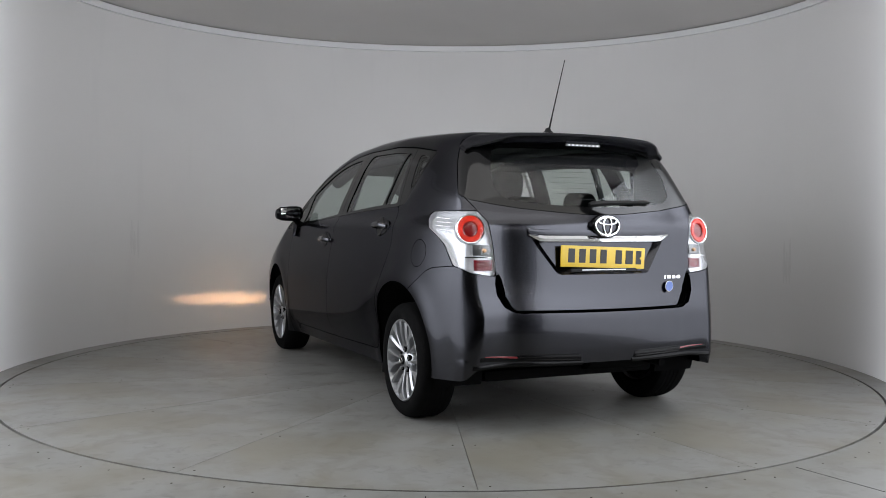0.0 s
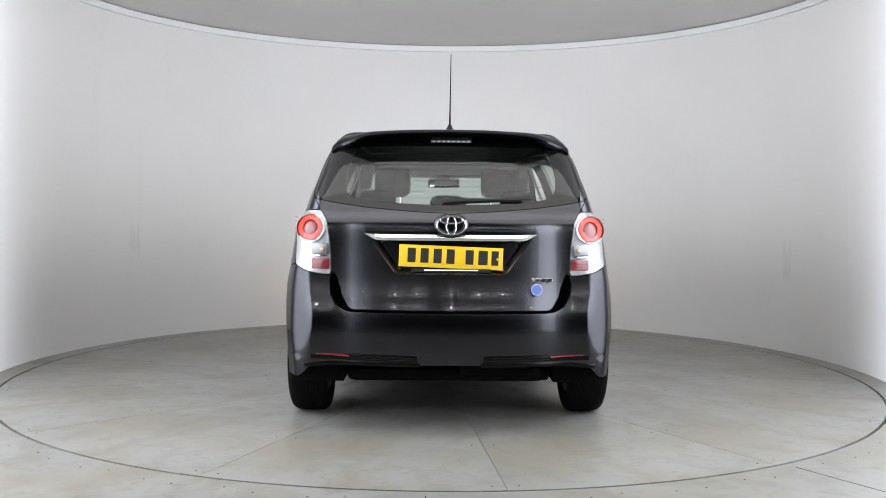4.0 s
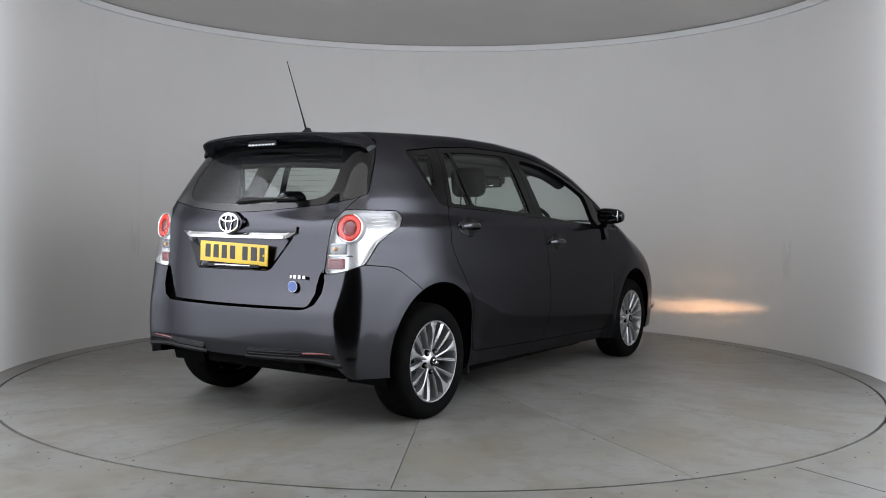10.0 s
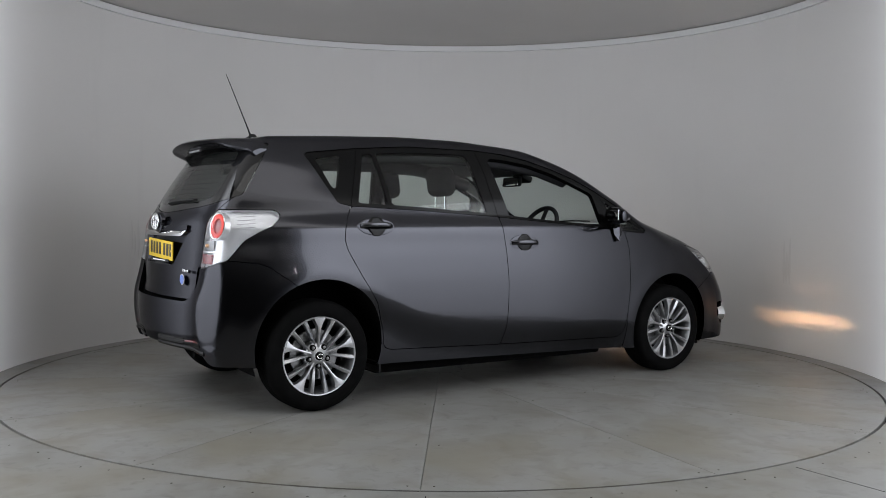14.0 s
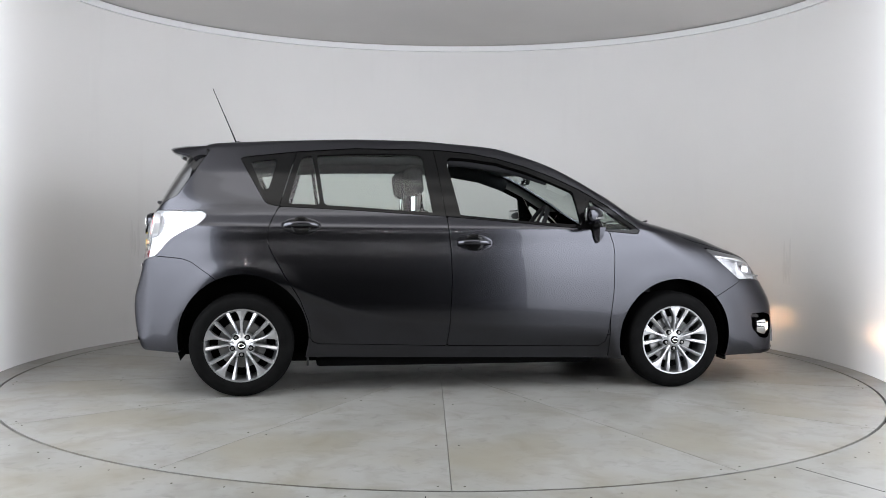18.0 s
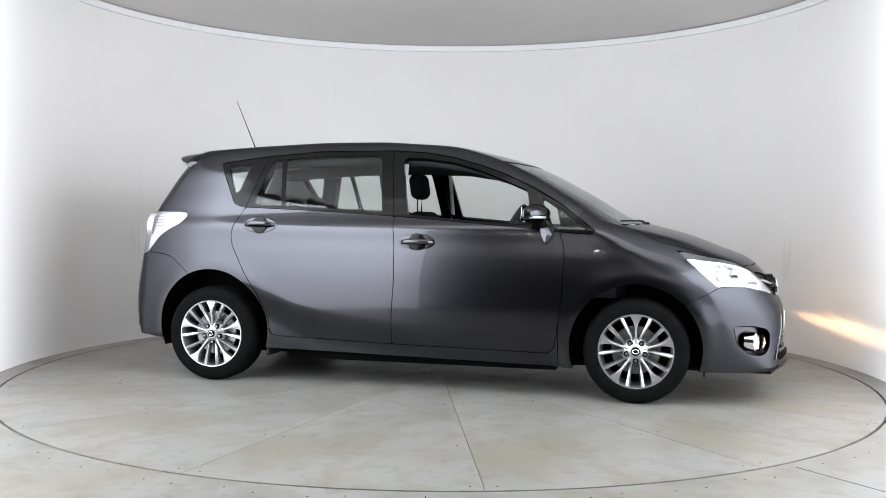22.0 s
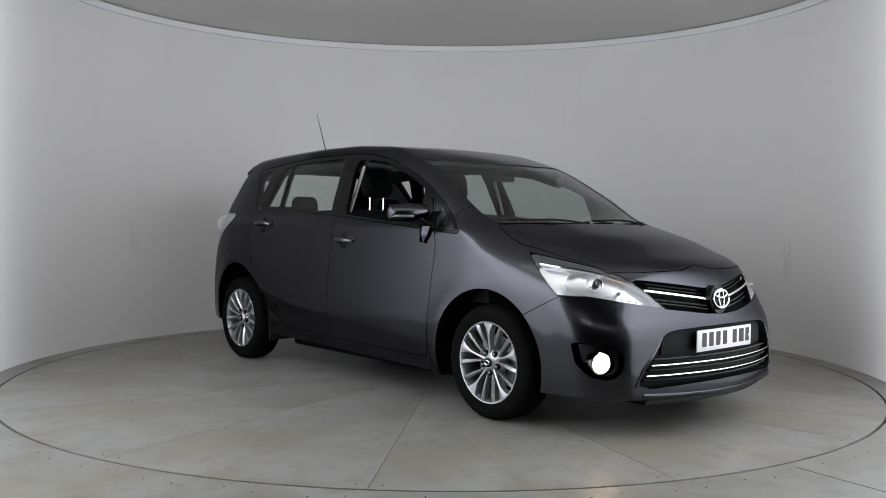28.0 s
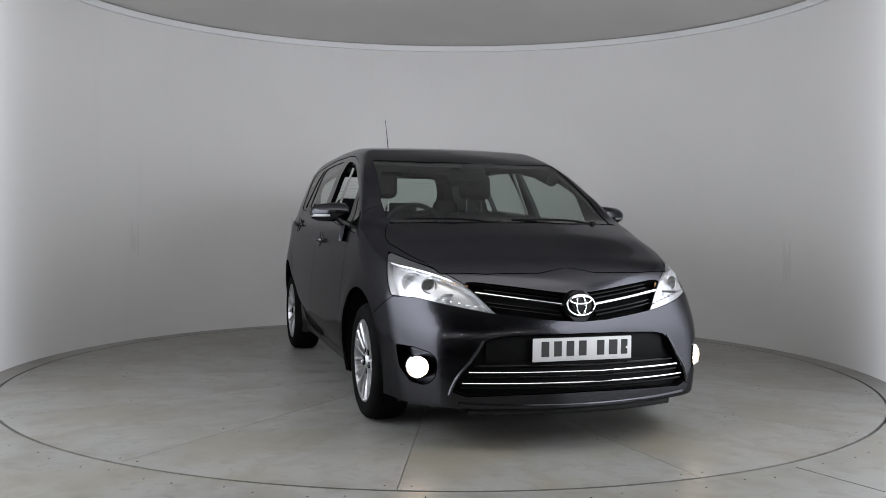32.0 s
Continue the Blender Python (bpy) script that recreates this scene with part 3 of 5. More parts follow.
# wheel openings and the open underside
_, SK.faces = SK.cut(SK.faces, lambda x, y, z: np.where(np.abs(y) > 0.45, np.hypot(x + 1.352, z - 0.36) - 0.39, 1.0))
_, SK.faces = SK.cut(SK.faces, lambda x, y, z: np.where(np.abs(y) > 0.45, np.hypot(x - 1.412, z - 0.33) - 0.388, 1.0))
SILL = line([(-2.2, 0.30), (-1.9, 0.285), (-1.73, 0.275), (-1.0, 0.236), (1.02, 0.200), (1.8, 0.205), (2.1, 0.205), (2.4, 0.205)])
_, SK.faces = SK.cut(SK.faces, lambda x, y, z: z - SILL(x) - np.where(x < -1.7, 0.07 * ramp(np.abs(y), 0.78, 0.68), 0))

# outlines, side view (x, z)
BELT = [(-1.223, 1.18), (-1.143, 1.163), (-0.648, 1.142), (-0.11, 1.111), (0.424, 1.069), (0.778, 1.04), (0.955, 1.024), (1.14, 1.008)]
ARC = [(1.18, 1.02), (0.966, 1.188), (0.79, 1.292), (0.612, 1.375), (0.432, 1.441), (0.25, 1.493), (0.066, 1.526), (-0.155, 1.543), (-0.672, 1.542), (-1.037, 1.512), (-1.36, 1.471), (-1.382, 1.459)]
FRAMES = poly(BELT + ARC)
REAR_DOOR = poly([(-1.143, 1.163), (-0.648, 1.142), (-0.103, 1.111), (-0.083, 0.909), (-0.077, 0.698), (-0.092, 0.416), (-0.102, 0.297), (-0.90, 0.317), (-0.945, 0.335),
                  (-0.958, 0.445), (-1.018, 0.603), (-1.108, 0.743), (-1.166, 0.847), (-1.20, 0.91), (-1.214, 0.97), (-1.207, 1.03), (-1.18, 1.094)])
FRONT_DOOR = poly([(-0.103, 1.111), (0.424, 1.069), (0.778, 1.04), (0.955, 1.024), (0.98, 0.95), (0.988, 0.883), (0.977, 0.637), (0.945, 0.38), (0.93, 0.315), (0.89, 0.283), (-0.102, 0.297), (-0.092, 0.416), (-0.077, 0.698), (-0.083, 0.909)])
PANES = {"quarter": poly([(-1.321, 1.437), (-1.30, 1.445), (-1.165, 1.461), (-1.158, 1.45), (-1.206, 1.28), (-1.22, 1.265), (-1.243, 1.265)]),
         "rear_vent": poly([(-1.005, 1.478), (-0.937, 1.488), (-0.892, 1.176), (-1.092, 1.182)]),
         "rear_door": poly([(-0.912, 1.492), (-0.669, 1.507), (-0.302, 1.513), (-0.255, 1.505), (-0.238, 1.48), (-0.186, 1.134), (-0.648, 1.164), (-0.868, 1.175)]),
         "front_door": poly([(-0.085, 1.47), (-0.062, 1.497), (0.066, 1.489), (0.25, 1.463), (0.431, 1.409), (0.611, 1.336), (0.742, 1.279), (0.783, 1.066), (0.424, 1.085), (-0.012, 1.122)]),
         "corner": poly([(0.83, 1.235), (0.845, 1.23), (1.115, 1.045), (1.12, 1.034), (0.94, 1.043), (0.915, 1.06)])}
# outlines at the ends, by half width a
LAMP_UP = line([(0.3, 0.55), (0.41, 0.643), (0.495, 0.741), (0.544, 0.786), (0.618, 0.834), (0.72, 0.880), (0.785, 0.918), (0.84, 0.93)])
LAMP_BRIGHT = line([(0.3, 0.55), (0.41, 0.640), (0.495, 0.733), (0.544, 0.774), (0.618, 0.815), (0.77, 0.860), (0.84, 0.882)])
LAMP_LOW = line([(0.41, 0.643), (0.62, 0.682), (0.75, 0.71), (0.9, 0.712)])
HOOD_SIDE = line([(1.2, 0.69), (1.338, 0.714), (1.40, 0.745), (1.487, 0.766), (1.584, 0.767), (1.745, 0.73), (1.868, 0.692), (2.016, 0.634), (2.1, 0.58)])
HOOD_LEAD = line([(0, 2.124), (0.07, 2.136), (0.15, 2.15), (0.27, 2.135), (0.42, 2.105), (0.5, 2.077), (0.62, 2.035), (0.8, 1.97)])
COWL = line([(0, 1.502), (0.3, 1.468), (0.61, 1.372), (0.75, 1.315)])
SCREEN_TOP = line([(0, 0.735), (0.3, 0.70), (0.485, 0.625), (0.6, 0.575), (0.7, 0.53)])
SCREEN_SIDE = line([(0.4, 0.60), (0.57, 0.622), (1.065, 0.685), (1.25, 0.69), (1.4, 0.66)])
GRILLE_UP = line([(0, 0.733), (0.09, 0.738), (0.3, 0.765), (0.476, 0.785), (0.55, 0.783)])
GRILLE_LOW = line([(0, 0.606), (0.14, 0.613), (0.41, 0.645), (0.495, 0.741), (0.544, 0.782), (0.6, 0.81)])
LOW_GRILLE = poly([(-0.2, 0.55), (0.0, 0.55), (0.208, 0.548), (0.405, 0.54), (0.455, 0.53), (0.482, 0.515), (0.549, 0.418), (0.604, 0.352), (0.632, 0.286), (0.567, 0.262), (0.347, 0.272), (0.0, 0.278), (-0.2, 0.278)])
FOG = poly([(1.970, 0.480), (2.09, 0.480), (2.160, 0.462), (2.182, 0.440), (2.188, 0.40), (2.182, 0.345), (2.160, 0.315), (2.130, 0.305), (2.060, 0.315), (1.990, 0.380)])
BUMPER_F = line([(1.5, 0.50), (1.70, 0.603), (1.896, 0.708), (2.02, 0.71), (3.0, 0.71)])
TAIL_IN = line([(0.7, 0.592), (0.806, 0.600), (0.938, 0.608), (1.08, 0.63), (1.133, 0.667), (1.2, 0.71)])
TAIL_SIDE = line([(0.75, -1.93), (0.856, -1.876), (0.964, -1.783), (1.02, -1.69), (1.044, -1.63), (1.09, -1.582), (1.11, -1.578), (1.133, -1.60), (1.2, -1.64)])
TAIL_LOW = line([(0.55, 0.802), (0.60, 0.806), (0.66, 0.811), (0.738, 0.826), (0.80, 0.857)])
GATE_SIDE = line([(0.60, 0.46), (0.618, 0.50), (0.630, 0.53), (0.652, 0.573), (0.712, 0.606), (0.78, 0.610), (0.806, 0.602), (0.938, 0.608), (1.08, 0.63), (1.132, 0.667), (1.19, 0.70), (1.23, 0.73), (1.5, 0.73)])
GLASS_LOW = line([(0, 1.119), (0.1, 1.122), (0.21, 1.128), (0.437, 1.148), (0.60, 1.172), (0.69, 1.190), (0.72, 1.215), (0.74, 1.26)])
BUMPER_R = line([(-3, 0.86), (-1.876, 0.856), (-1.719, 0.842), (-1.66, 0.822), (-1.60, 0.778), (-1.564, 0.754), (-1.4, 0.63)])


def meet(*terms):
    d = terms[0]
    for t in terms[1:]:
        d = np.maximum(d, t)
    return d


A_ = np.abs
# windscreen, bonnet
screen = SK.take(lambda x, y, z: meet(SCREEN_TOP(A_(y)) - x, x - COWL(A_(y)) + 0.035, A_(y) - SCREEN_SIDE(x), 1.04 - z))
cowl = SK.take(lambda x, y, z: meet(COWL(A_(y)) - 0.035 - x, x - COWL(A_(y)) + 0.0, A_(y) - 0.70, 1.0 - z))
bonnet = SK.take(lambda x, y, z: meet(COWL(A_(y)) - x, x - HOOD_LEAD(A_(y)), A_(y) - HOOD_SIDE(x), 0.78 - z))
WING_LINE = line([(0.2, 0.957), (0.9, 0.957), (1.01, 0.965), (1.045, 1.04), (1.125, 1.084), (1.179, 1.112), (1.3, 1.18)])
GATE_INSET = line([(0.60, 0.012), (0.645, 0.050), (0.69, 0.054), (0.75, 0.048), (0.80, 0.030), (0.83, 0.0)])
head, fogs, tail, frames, doors_r, doors_f, wings, sills = {}, {}, {}, {}, {}, {}, {}, {}
grille = SK.take(lambda x, y, z: meet(z - GRILLE_UP(A_(y)), GRILLE_LOW(A_(y)) - z, 2.0 - x, A_(y) - 0.58))
low_grille = SK.take(lambda x, y, z: meet(LOW_GRILLE(A_(y), z), 2.0 - x))
rear_glass = SK.take(lambda x, y, z: meet((x + 1.60 + (1.473 - z) * 0.634) * 0.84, GLASS_LOW(A_(y)) - z, z - 1.515, x + 1.4))
tailgate = SK.take(lambda x, y, z: meet(A_(y) - GATE_SIDE(z) + GATE_INSET(z), 0.640 - z, x + 1.70, z - np.minimum(GLASS_LOW(A_(y)) + 0.002, 1.2)))
gate_gap_shade = SK.take(lambda x, y, z: meet(A_(y) - GATE_SIDE(z), 0.622 - z, x + 1.70, z - 0.815), 0.0)
for s in (-1, 1):
    head[s] = SK.take(lambda x, y, z: meet(1.69 + (0.876 - z) * 1.12 - x, z - LAMP_UP(A_(y)), LAMP_LOW(A_(y)) - z, 1.6 - x, 0.3 - s * y))
    fogs[s] = SK.take(lambda x, y, z: meet(FOG(x, z), 0.55 - s * y))
    tail[s] = SK.take(lambda x, y, z: meet(z - 1.133, TAIL_IN(z) - s * y, (x - TAIL_SIDE(z)) * 0.7, TAIL_LOW(A_(y)) - z, x + 1.5))
    frames[s] = SK.take(lambda x, y, z: meet(FRAMES(x, z), 0.45 - s * y))
    doors_r[s] = SK.take(lambda x, y, z: meet(REAR_DOOR(x, z), 0.45 - s * y))
    doors_f[s] = SK.take(lambda x, y, z: meet(FRONT_DOOR(x, z), 0.45 - s * y))
flap = SK.take(lambda x, y, z: meet(np.hypot(x + 1.568, z - 0.911) - 0.072, 0.6 - y), 0.0015)
bumper_r = SK.take(lambda x, y, z: meet(x + 1.40, z - BUMPER_R(x)))
bumper_f = SK.take(lambda x, y, z: np.minimum(meet(1.45 - x, z - BUMPER_F(x)), meet(1.99 - x, A_(y) - 0.615)))
for s in (-1, 1):
    wings[s] = SK.take(lambda x, y, z: meet(WING_LINE(z) - x, 0.40 - s * y))
    sills[s] = SK.take(lambda x, y, z: meet(A_(x - 0.03) - 1.02, z - 0.36, 0.45 - s * y))

# body shell with its lining
shell = SK.panel("body_shell", SK.faces, PAINT, car, "dark grey painted roof, pillars and rear quarters")
upper, _ = SK.cut(SK.faces, lambda x, y, z: 1.19 - z)
SK.panel("headlining", upper, LINER, car, "grey cloth headlining and pillar trim", lift=-0.030, rim=0)
SK.panel("fuel_flap", flap, PAINT, car, "round painted fuel flap", rim=0.008)
SK.panel("bonnet", bonnet, PAINT, car, "dark grey painted bonnet")
glass_front = SK.panel("windscreen", screen, WINDSCREEN, car, "tinted curved windscreen", lift=-0.004, rim=0.004)
SK.panel("cowl", cowl, BLACK, car, "black plastic cowl below the windscreen", lift=-0.018, rim=0.02)
for s in (-1, 1):
    SK.panel("front_wing", wings[s], PAINT, car)
    SK.panel("sill", sills[s], PAINT, car)

# doors and side windows
for s in (-1, 1):
    rest = frames[s]
    panes = {}
    for key, outline in PANES.items():
        panes[key], rest = SK.split(rest, lambda x, y, z: outline(x, z))
    quarter, rest = SK.split(rest, lambda x, y, z: x + 1.037 + (1.512 - z) * 0.304, 0.002)
    rear, rest = SK.split(rest, lambda x, y, z: x + 0.162 - (1.539 - z) * 0.135, 0.002)
    front, corner = SK.split(rest, lambda x, y, z: x - 0.80 - (1.28 - z) * 0.55, 0.001)
    qw = SK.panel("quarter_window", quarter, GLOSS_BLACK, car, "black-edged rear quarter window", lift=-0.003, rim=0.03)
    SK.panel("pane", panes["quarter"], GLASS, qw, lift=-0.005, rim=0)
    cw = SK.panel("corner_window", corner, GLOSS_BLACK, car, "small triangular front corner window", lift=-0.003, rim=0.03)
    SK.panel("pane", panes["corner"], GLASS, cw, lift=-0.006, rim=0)
    for kind, lower, frame_faces, keys in (("rear", doors_r[s], rear, ("rear_vent", "rear_door")), ("front", doors_f[s], front, ("front_door",))):
        lowered = kind == "front" and s < 0
        door = SK.panel("door", lower, PAINT, car, kind + (" door with its window lowered" if lowered else " door with its window shut"))
        SK.panel("window_frame", frame_faces, GLOSS_BLACK, door, "gloss black window frame", lift=-0.003, rim=0.032)
        SK.panel("door_trim", lower, TRIM_GREY, door, lift=-0.075, rim=0)
        for key in keys:
            if not lowered:
                SK.panel("pane", panes[key], GLASS, door, lift=-0.008, rim=0)
        hx, hz = (0.067, 0.945) if kind == "front" else (-1.010, 1.046)
        hy = settle(np.array([[hx, s * 0.88, hz]]))[0][1]
        lean = -4 if kind == "front" else -12
        at = pose(hx, hy, hz, 0, 0, 0) @ pose(0, 0, 0, s * -lean, 0, 0)
        bowl = lathe([(0.0, 0.0015), (0.06, 0.002), (0.098, 0.004), (0.110, 0.002), (0.114, -0.004)], 40, at @ pose(0, 0, 0, -90 * s) @ Matrix.Diagonal((1.05, 0.47, 1, 1)))
        part("handle_surround", bowl, PAINT, door)
        # Raised black disc stands in for the shade inside the handle's recess.
        part("handle_recess_shade", lathe([(0.0, 0.005), (0.04, 0.0060), (0.056, 0.0040), (0.059, 0.001)], 32, at @ pose(0.0, 0, 0, -90 * s) @ Matrix.Diagonal((1.05, 0.98, 1, 1))), GLOSS_BLACK, door)
        rings = []
        for u in np.linspace(-1, 1, 17):
            off = 0.034 * (1 - abs(u) ** 3.5)
            w, d = 0.013 + 0.003 * (1 - u * u), 0.009
            c = at @ Vector((u * 0.104, s * (off + 0.004), 0.004 * (1 - u * u)))
            rings.append([c + Vector((0, s * d * math.sin(q), w * math.cos(q))) for q in np.linspace(0, 2 * math.pi, 12, endpoint=False)])
        part("handle", loft(rings), LIGHTENED_PAINT, door, "painted pull handle")

def nose_x(a, z):
    lo, hi = 1.6, 2.6
    for _ in range(30):
        m = (lo + hi) / 2
        if body(np.array([m]), np.array([a]), np.array([z]))[0] < 0:
            lo = m
        else:
            hi = m
    return lo


def tail_x(a, z):
    lo, hi = -1.5, -2.6
    for _ in range(30):
        m = (lo + hi) / 2
        if body(np.array([m]), np.array([a]), np.array([z]))[0] < 0:
            lo = m
        else:
            hi = m
    return lo


# tailgate
RECESS = poly([(-0.262, 0.812), (0.262, 0.812), (0.285, 0.822), (0.405, 0.985), (0.405, 1.012), (-0.405, 1.012), (-0.405, 0.985), (-0.285, 0.822)])


def set_back(q):
    return -0.030 * ramp(0.82 - q[:, 2], 0.0, 0.17)


recess, gate_faces = SK.split(tailgate, lambda x, y, z: RECESS(y, z))
recess_back, recess_side = SK.split(recess, lambda x, y, z: RECESS(y, z) + 0.030)
gate = SK.panel("tailgate", gate_faces, PAINT, car, "painted tailgate with a number plate recess", lift=set_back, rim=0.045)
plate_bay = SK.panel("plate_recess", recess_back + recess_side, PAINT, gate, "painted recess round the number plate", lift=lambda q: set_back(q) - np.clip(np.minimum(-RECESS(q[:, 1], q[:, 2]), 0.010 + 0.45 * (q[:, 2] - 0.812)), 0, 0.030), rim=0, field_normals=False)
# Near-black sheet set into the tailgate gap as its shade.
SK.panel("gate_gap_shade", gate_gap_shade, DARK, gate, "near-black sheet for the shade between tailgate and bumper", lift=-0.080, rim=-0.05)
clear, edge = SK.split(rear_glass, lambda x, y, z: poly([(-0.2, 1.160), (0.0, 1.160), (0.2, 1.166), (0.37, 1.178), (0.47, 1.190), (0.515, 1.205), (0.54, 1.235), (0.548, 1.27), (0.545, 1.346), (0.52, 1.42), (0.50, 1.464), (0.46, 1.478), (0.0, 1.482), (-0.2, 1.482)])(A_(y), z))
SK.panel("rear_window", edge, BAND, gate, "wide black edge of the rear window", lift=-0.002, rim=0.010)
SK.panel("pane", clear, GLASS, gate, lift=-0.002, rim=0)

for k in range(9):
    z = 1.200 + 0.029 * k
    part("heater_wire", strip([(tail_x(A_(y), z) + 0.0, y, z) for y in np.linspace(-0.50, 0.50, 11)], 0.0009, 0.001, (-1, 0, 0)), BAND, gate)


def sunk(points, depth):
    """Points on the skin, moved inwards."""
    q = settle(np.array(points, float), 12)
    return [tuple(v) for v in q - normals_of(q)[0] * depth]


# lamps
for s in (-1, 1):
    bright, bezel = SK.split(head[s], lambda x, y, z: z - LAMP_BRIGHT(A_(y)))
    lamp = SK.panel("headlamp", bright, LENS, car, "clear swept-back headlamp with chrome inside", lift=-0.002, rim=0)
    SK.panel("lamp_bezel", bezel, BEZEL, lamp, "grey upper edge of the headlamp", lift=-0.002, rim=0.01)
    SK.panel("reflector", bright, LAMP_CHROME, lamp, lift=-0.045, rim=-0.040)
    for (px, py_, pz), r in (((2.000, 0.675, 0.762), 0.040),):
        m = look((px, s * py_, pz), (px + 1, s * (py_ + 0.25), pz)) @ pose(0, 0, 0, 180, 0, 0)
        part("lamp_ring", lathe([(r * 0.78, -0.03), (r * 0.80, 0.006), (r * 0.9, 0.012), (r, 0.006), (r, -0.03)], 32, m), CHROME, lamp)
        part("projector", lathe([(0.001, 0.006), (r * 0.35, 0.004), (r * 0.6, -0.004), (r * 0.78, -0.016)], 32, m), BAND, lamp, "dark glass projector eye")
    part("bowl", lathe([(0.001, -0.040), (0.030, -0.030), (0.046, -0.010), (0.050, 0.0), (0.053, -0.006)], 40, look((1.905, s * 0.735, 0.772), (2.9, s * 1.05, 0.75)) @ pose(0, 0, 0, 180, 0, 0)), LAMP_CHROME, lamp)
    pts = sunk([(2.030 + 0.075 * u, s * (0.625 - 0.115 * u), 0.806 - 0.050 * u) for u in np.linspace(0, 1, 7)], 0.020)
    part("indicator", strip(pts, 0.020, 0.006, (0.7, s * 0.6, 0.2)), AMBER, lamp, "amber indicator lens")
    for k in range(6):
        u = k / 5
        part("light_block", box(0.020, 0.026, 0.011 - 0.004 * u, pose(2.050 + 0.10 * u, s * (0.650 - 0.17 * u), 0.704 - 0.034 * u, 0, 0, s * -38), 0.004), LAMP_CHROME, lamp)
    part("lamp_step", box(0.02, 0.13, 0.012, pose(2.075, s * 0.590, 0.722, 0, 0, s * -38), 0.004), STEEL, lamp)
    pts = sunk([(1.72 + 0.37 * u, s * (0.785 - 0.20 * u ** 1.6), 0.852 - 0.055 * u ** 1.5) for u in np.linspace(0, 1, 8)], 0.012)
    part("brow", strip(pts, 0.012, 0.005, (0.4, s * 0.6, 0.6)), CHROME, lamp)

    c = Vector((2.100, s * 0.757, 0.386))
    way = Vector((1.0, s * 0.35, 0.0)).normalized()
    _, surround = SK.split(fogs[s], lambda x, y, z: np.sqrt(np.maximum((x - c.x) ** 2 + (y - c.y) ** 2 + (z - c.z) ** 2 - ((x - c.x) * way.x + (y - c.y) * way.y) ** 2, 0)) - 0.056)
    fog = SK.panel("fog_lamp", surround, PAINT, car, "lit round fog lamp in a painted recess", lift=-0.050, rim=-0.048)
    m = look(c, c + way) @ pose(0, 0, 0, 180, 0, 0)
    part("bezel", lathe([(0.043, -0.03), (0.044, 0.000), (0.050, 0.009), (0.057, 0.004), (0.057, -0.05)], 48, m), CHROME, fog)
    part("lamp_glass", lathe([(0.001, 0.006), (0.025, 0.003), (0.043, -0.004)], 48, m), LIT, fog, "glowing warm white fog lamp glass")
    # Hidden glowing plate, blades and pot are added to shape the fog beam.
    beam = look(c - way * 0.060, c + Vector((1.0, s * -0.12, -0.105))) @ pose(0, 0, 0, 180, 0, 0)
    part("beam_plate", box(0.075, 0.05, 0.003, beam @ pose(0, 0, -0.004)), BEAM_GLOW, fog)
    for k in range(15):
        part("beam_blade", box(0.10, 0.0007, 0.026, beam @ pose(0, (k - 7) * 0.0034, 0.014)), DARK, fog)
    part("lamp_pot", lathe([(0.001, -0.012), (0.054, -0.012), (0.054, 0.016)], 24, beam), DARK, fog)

    rear_lamp = SK.panel("tail_lamp", tail[s], LENS, car, "clear tail lamp with a round red light", lift=0.0, rim=0)
    SK.panel("reflector", tail[s], SILVER, rear_lamp, lift=-0.028, rim=-0.026)
    c = settle(np.array([[-1.917, s * 0.724, 1.043]]))[0]
    n = normals_of(c[None])[0][0]
    n = Vector((n[0], n[1] * 0.35, n[2] * 0.4)).normalized()
    m = look(Vector((c[0] + 0.004, c[1] - s * 0.006, c[2])) - n * 0.014, Vector(c) + n) @ pose(0, 0, 0, 180, 0, 0)
    part("brake_light", lathe([(0.001, 0.000), (0.02, 0.001), (0.036, -0.003), (0.038, 0.002)], 40, m), RED, rear_lamp, "round red brake light")
    part("tail_light", lathe([(0.038, 0.000), (0.042, 0.006), (0.060, 0.007), (0.066, 0.002), (0.067, -0.02)], 40, m), RED_GLOW, rear_lamp, "glowing red tail light ring")
    part("light_ring", lathe([(0.067, -0.02), (0.068, 0.006), (0.072, 0.008), (0.075, 0.004), (0.075, -0.02)], 40, m), CHROME, rear_lamp)
    part("light_pot", lathe([(0.001, -0.030), (0.076, -0.030), (0.0775, 0.004), (0.076, 0.006), (0.075, 0.002)], 40, m), SILVER, rear_lamp)
    part("fog_light", box(0.012, 0.095, 0.055, pose(-1.936, s * 0.660, 0.860, 0, 4, s * -14), 0.004), RED_DARK, rear_lamp, "small ribbed red fog light")
    for k in range(4):
        part("lamp_rib", box(0.004, 0.092, 0.003, pose(-1.9425, s * 0.660, 0.842 + 0.012 * k, 0, 4, s * -14), 0.001, 1), RED, rear_lamp)
    for k in range(4):
        part("side_rib", box(0.10, 0.003, 0.004, pose(-1.775, s * 0.806, 1.035 + 0.020 * k, 0, -4, s * 18), 0.001, 1), LAMP_CHROME, rear_lamp)
    part("bulb", lathe([(0.001, 0.016), (0.008, 0.013), (0.011, 0.0), (0.011, -0.01)], 16, pose(-1.936, s * 0.655, 0.934, 0, -90, 0)), AMBER, rear_lamp)
    part("reverse_light", box(0.012, 0.09, 0.055, pose(-1.926, s * 0.665, 0.935, 0, 4, s * -14), 0.004), STEEL, rear_lamp)
    part("divider", box(0.014, 0.13, 0.007, pose(-1.928, s * 0.685, 0.900, 0, 4, s * -16), 0.002), CHROME, rear_lamp)

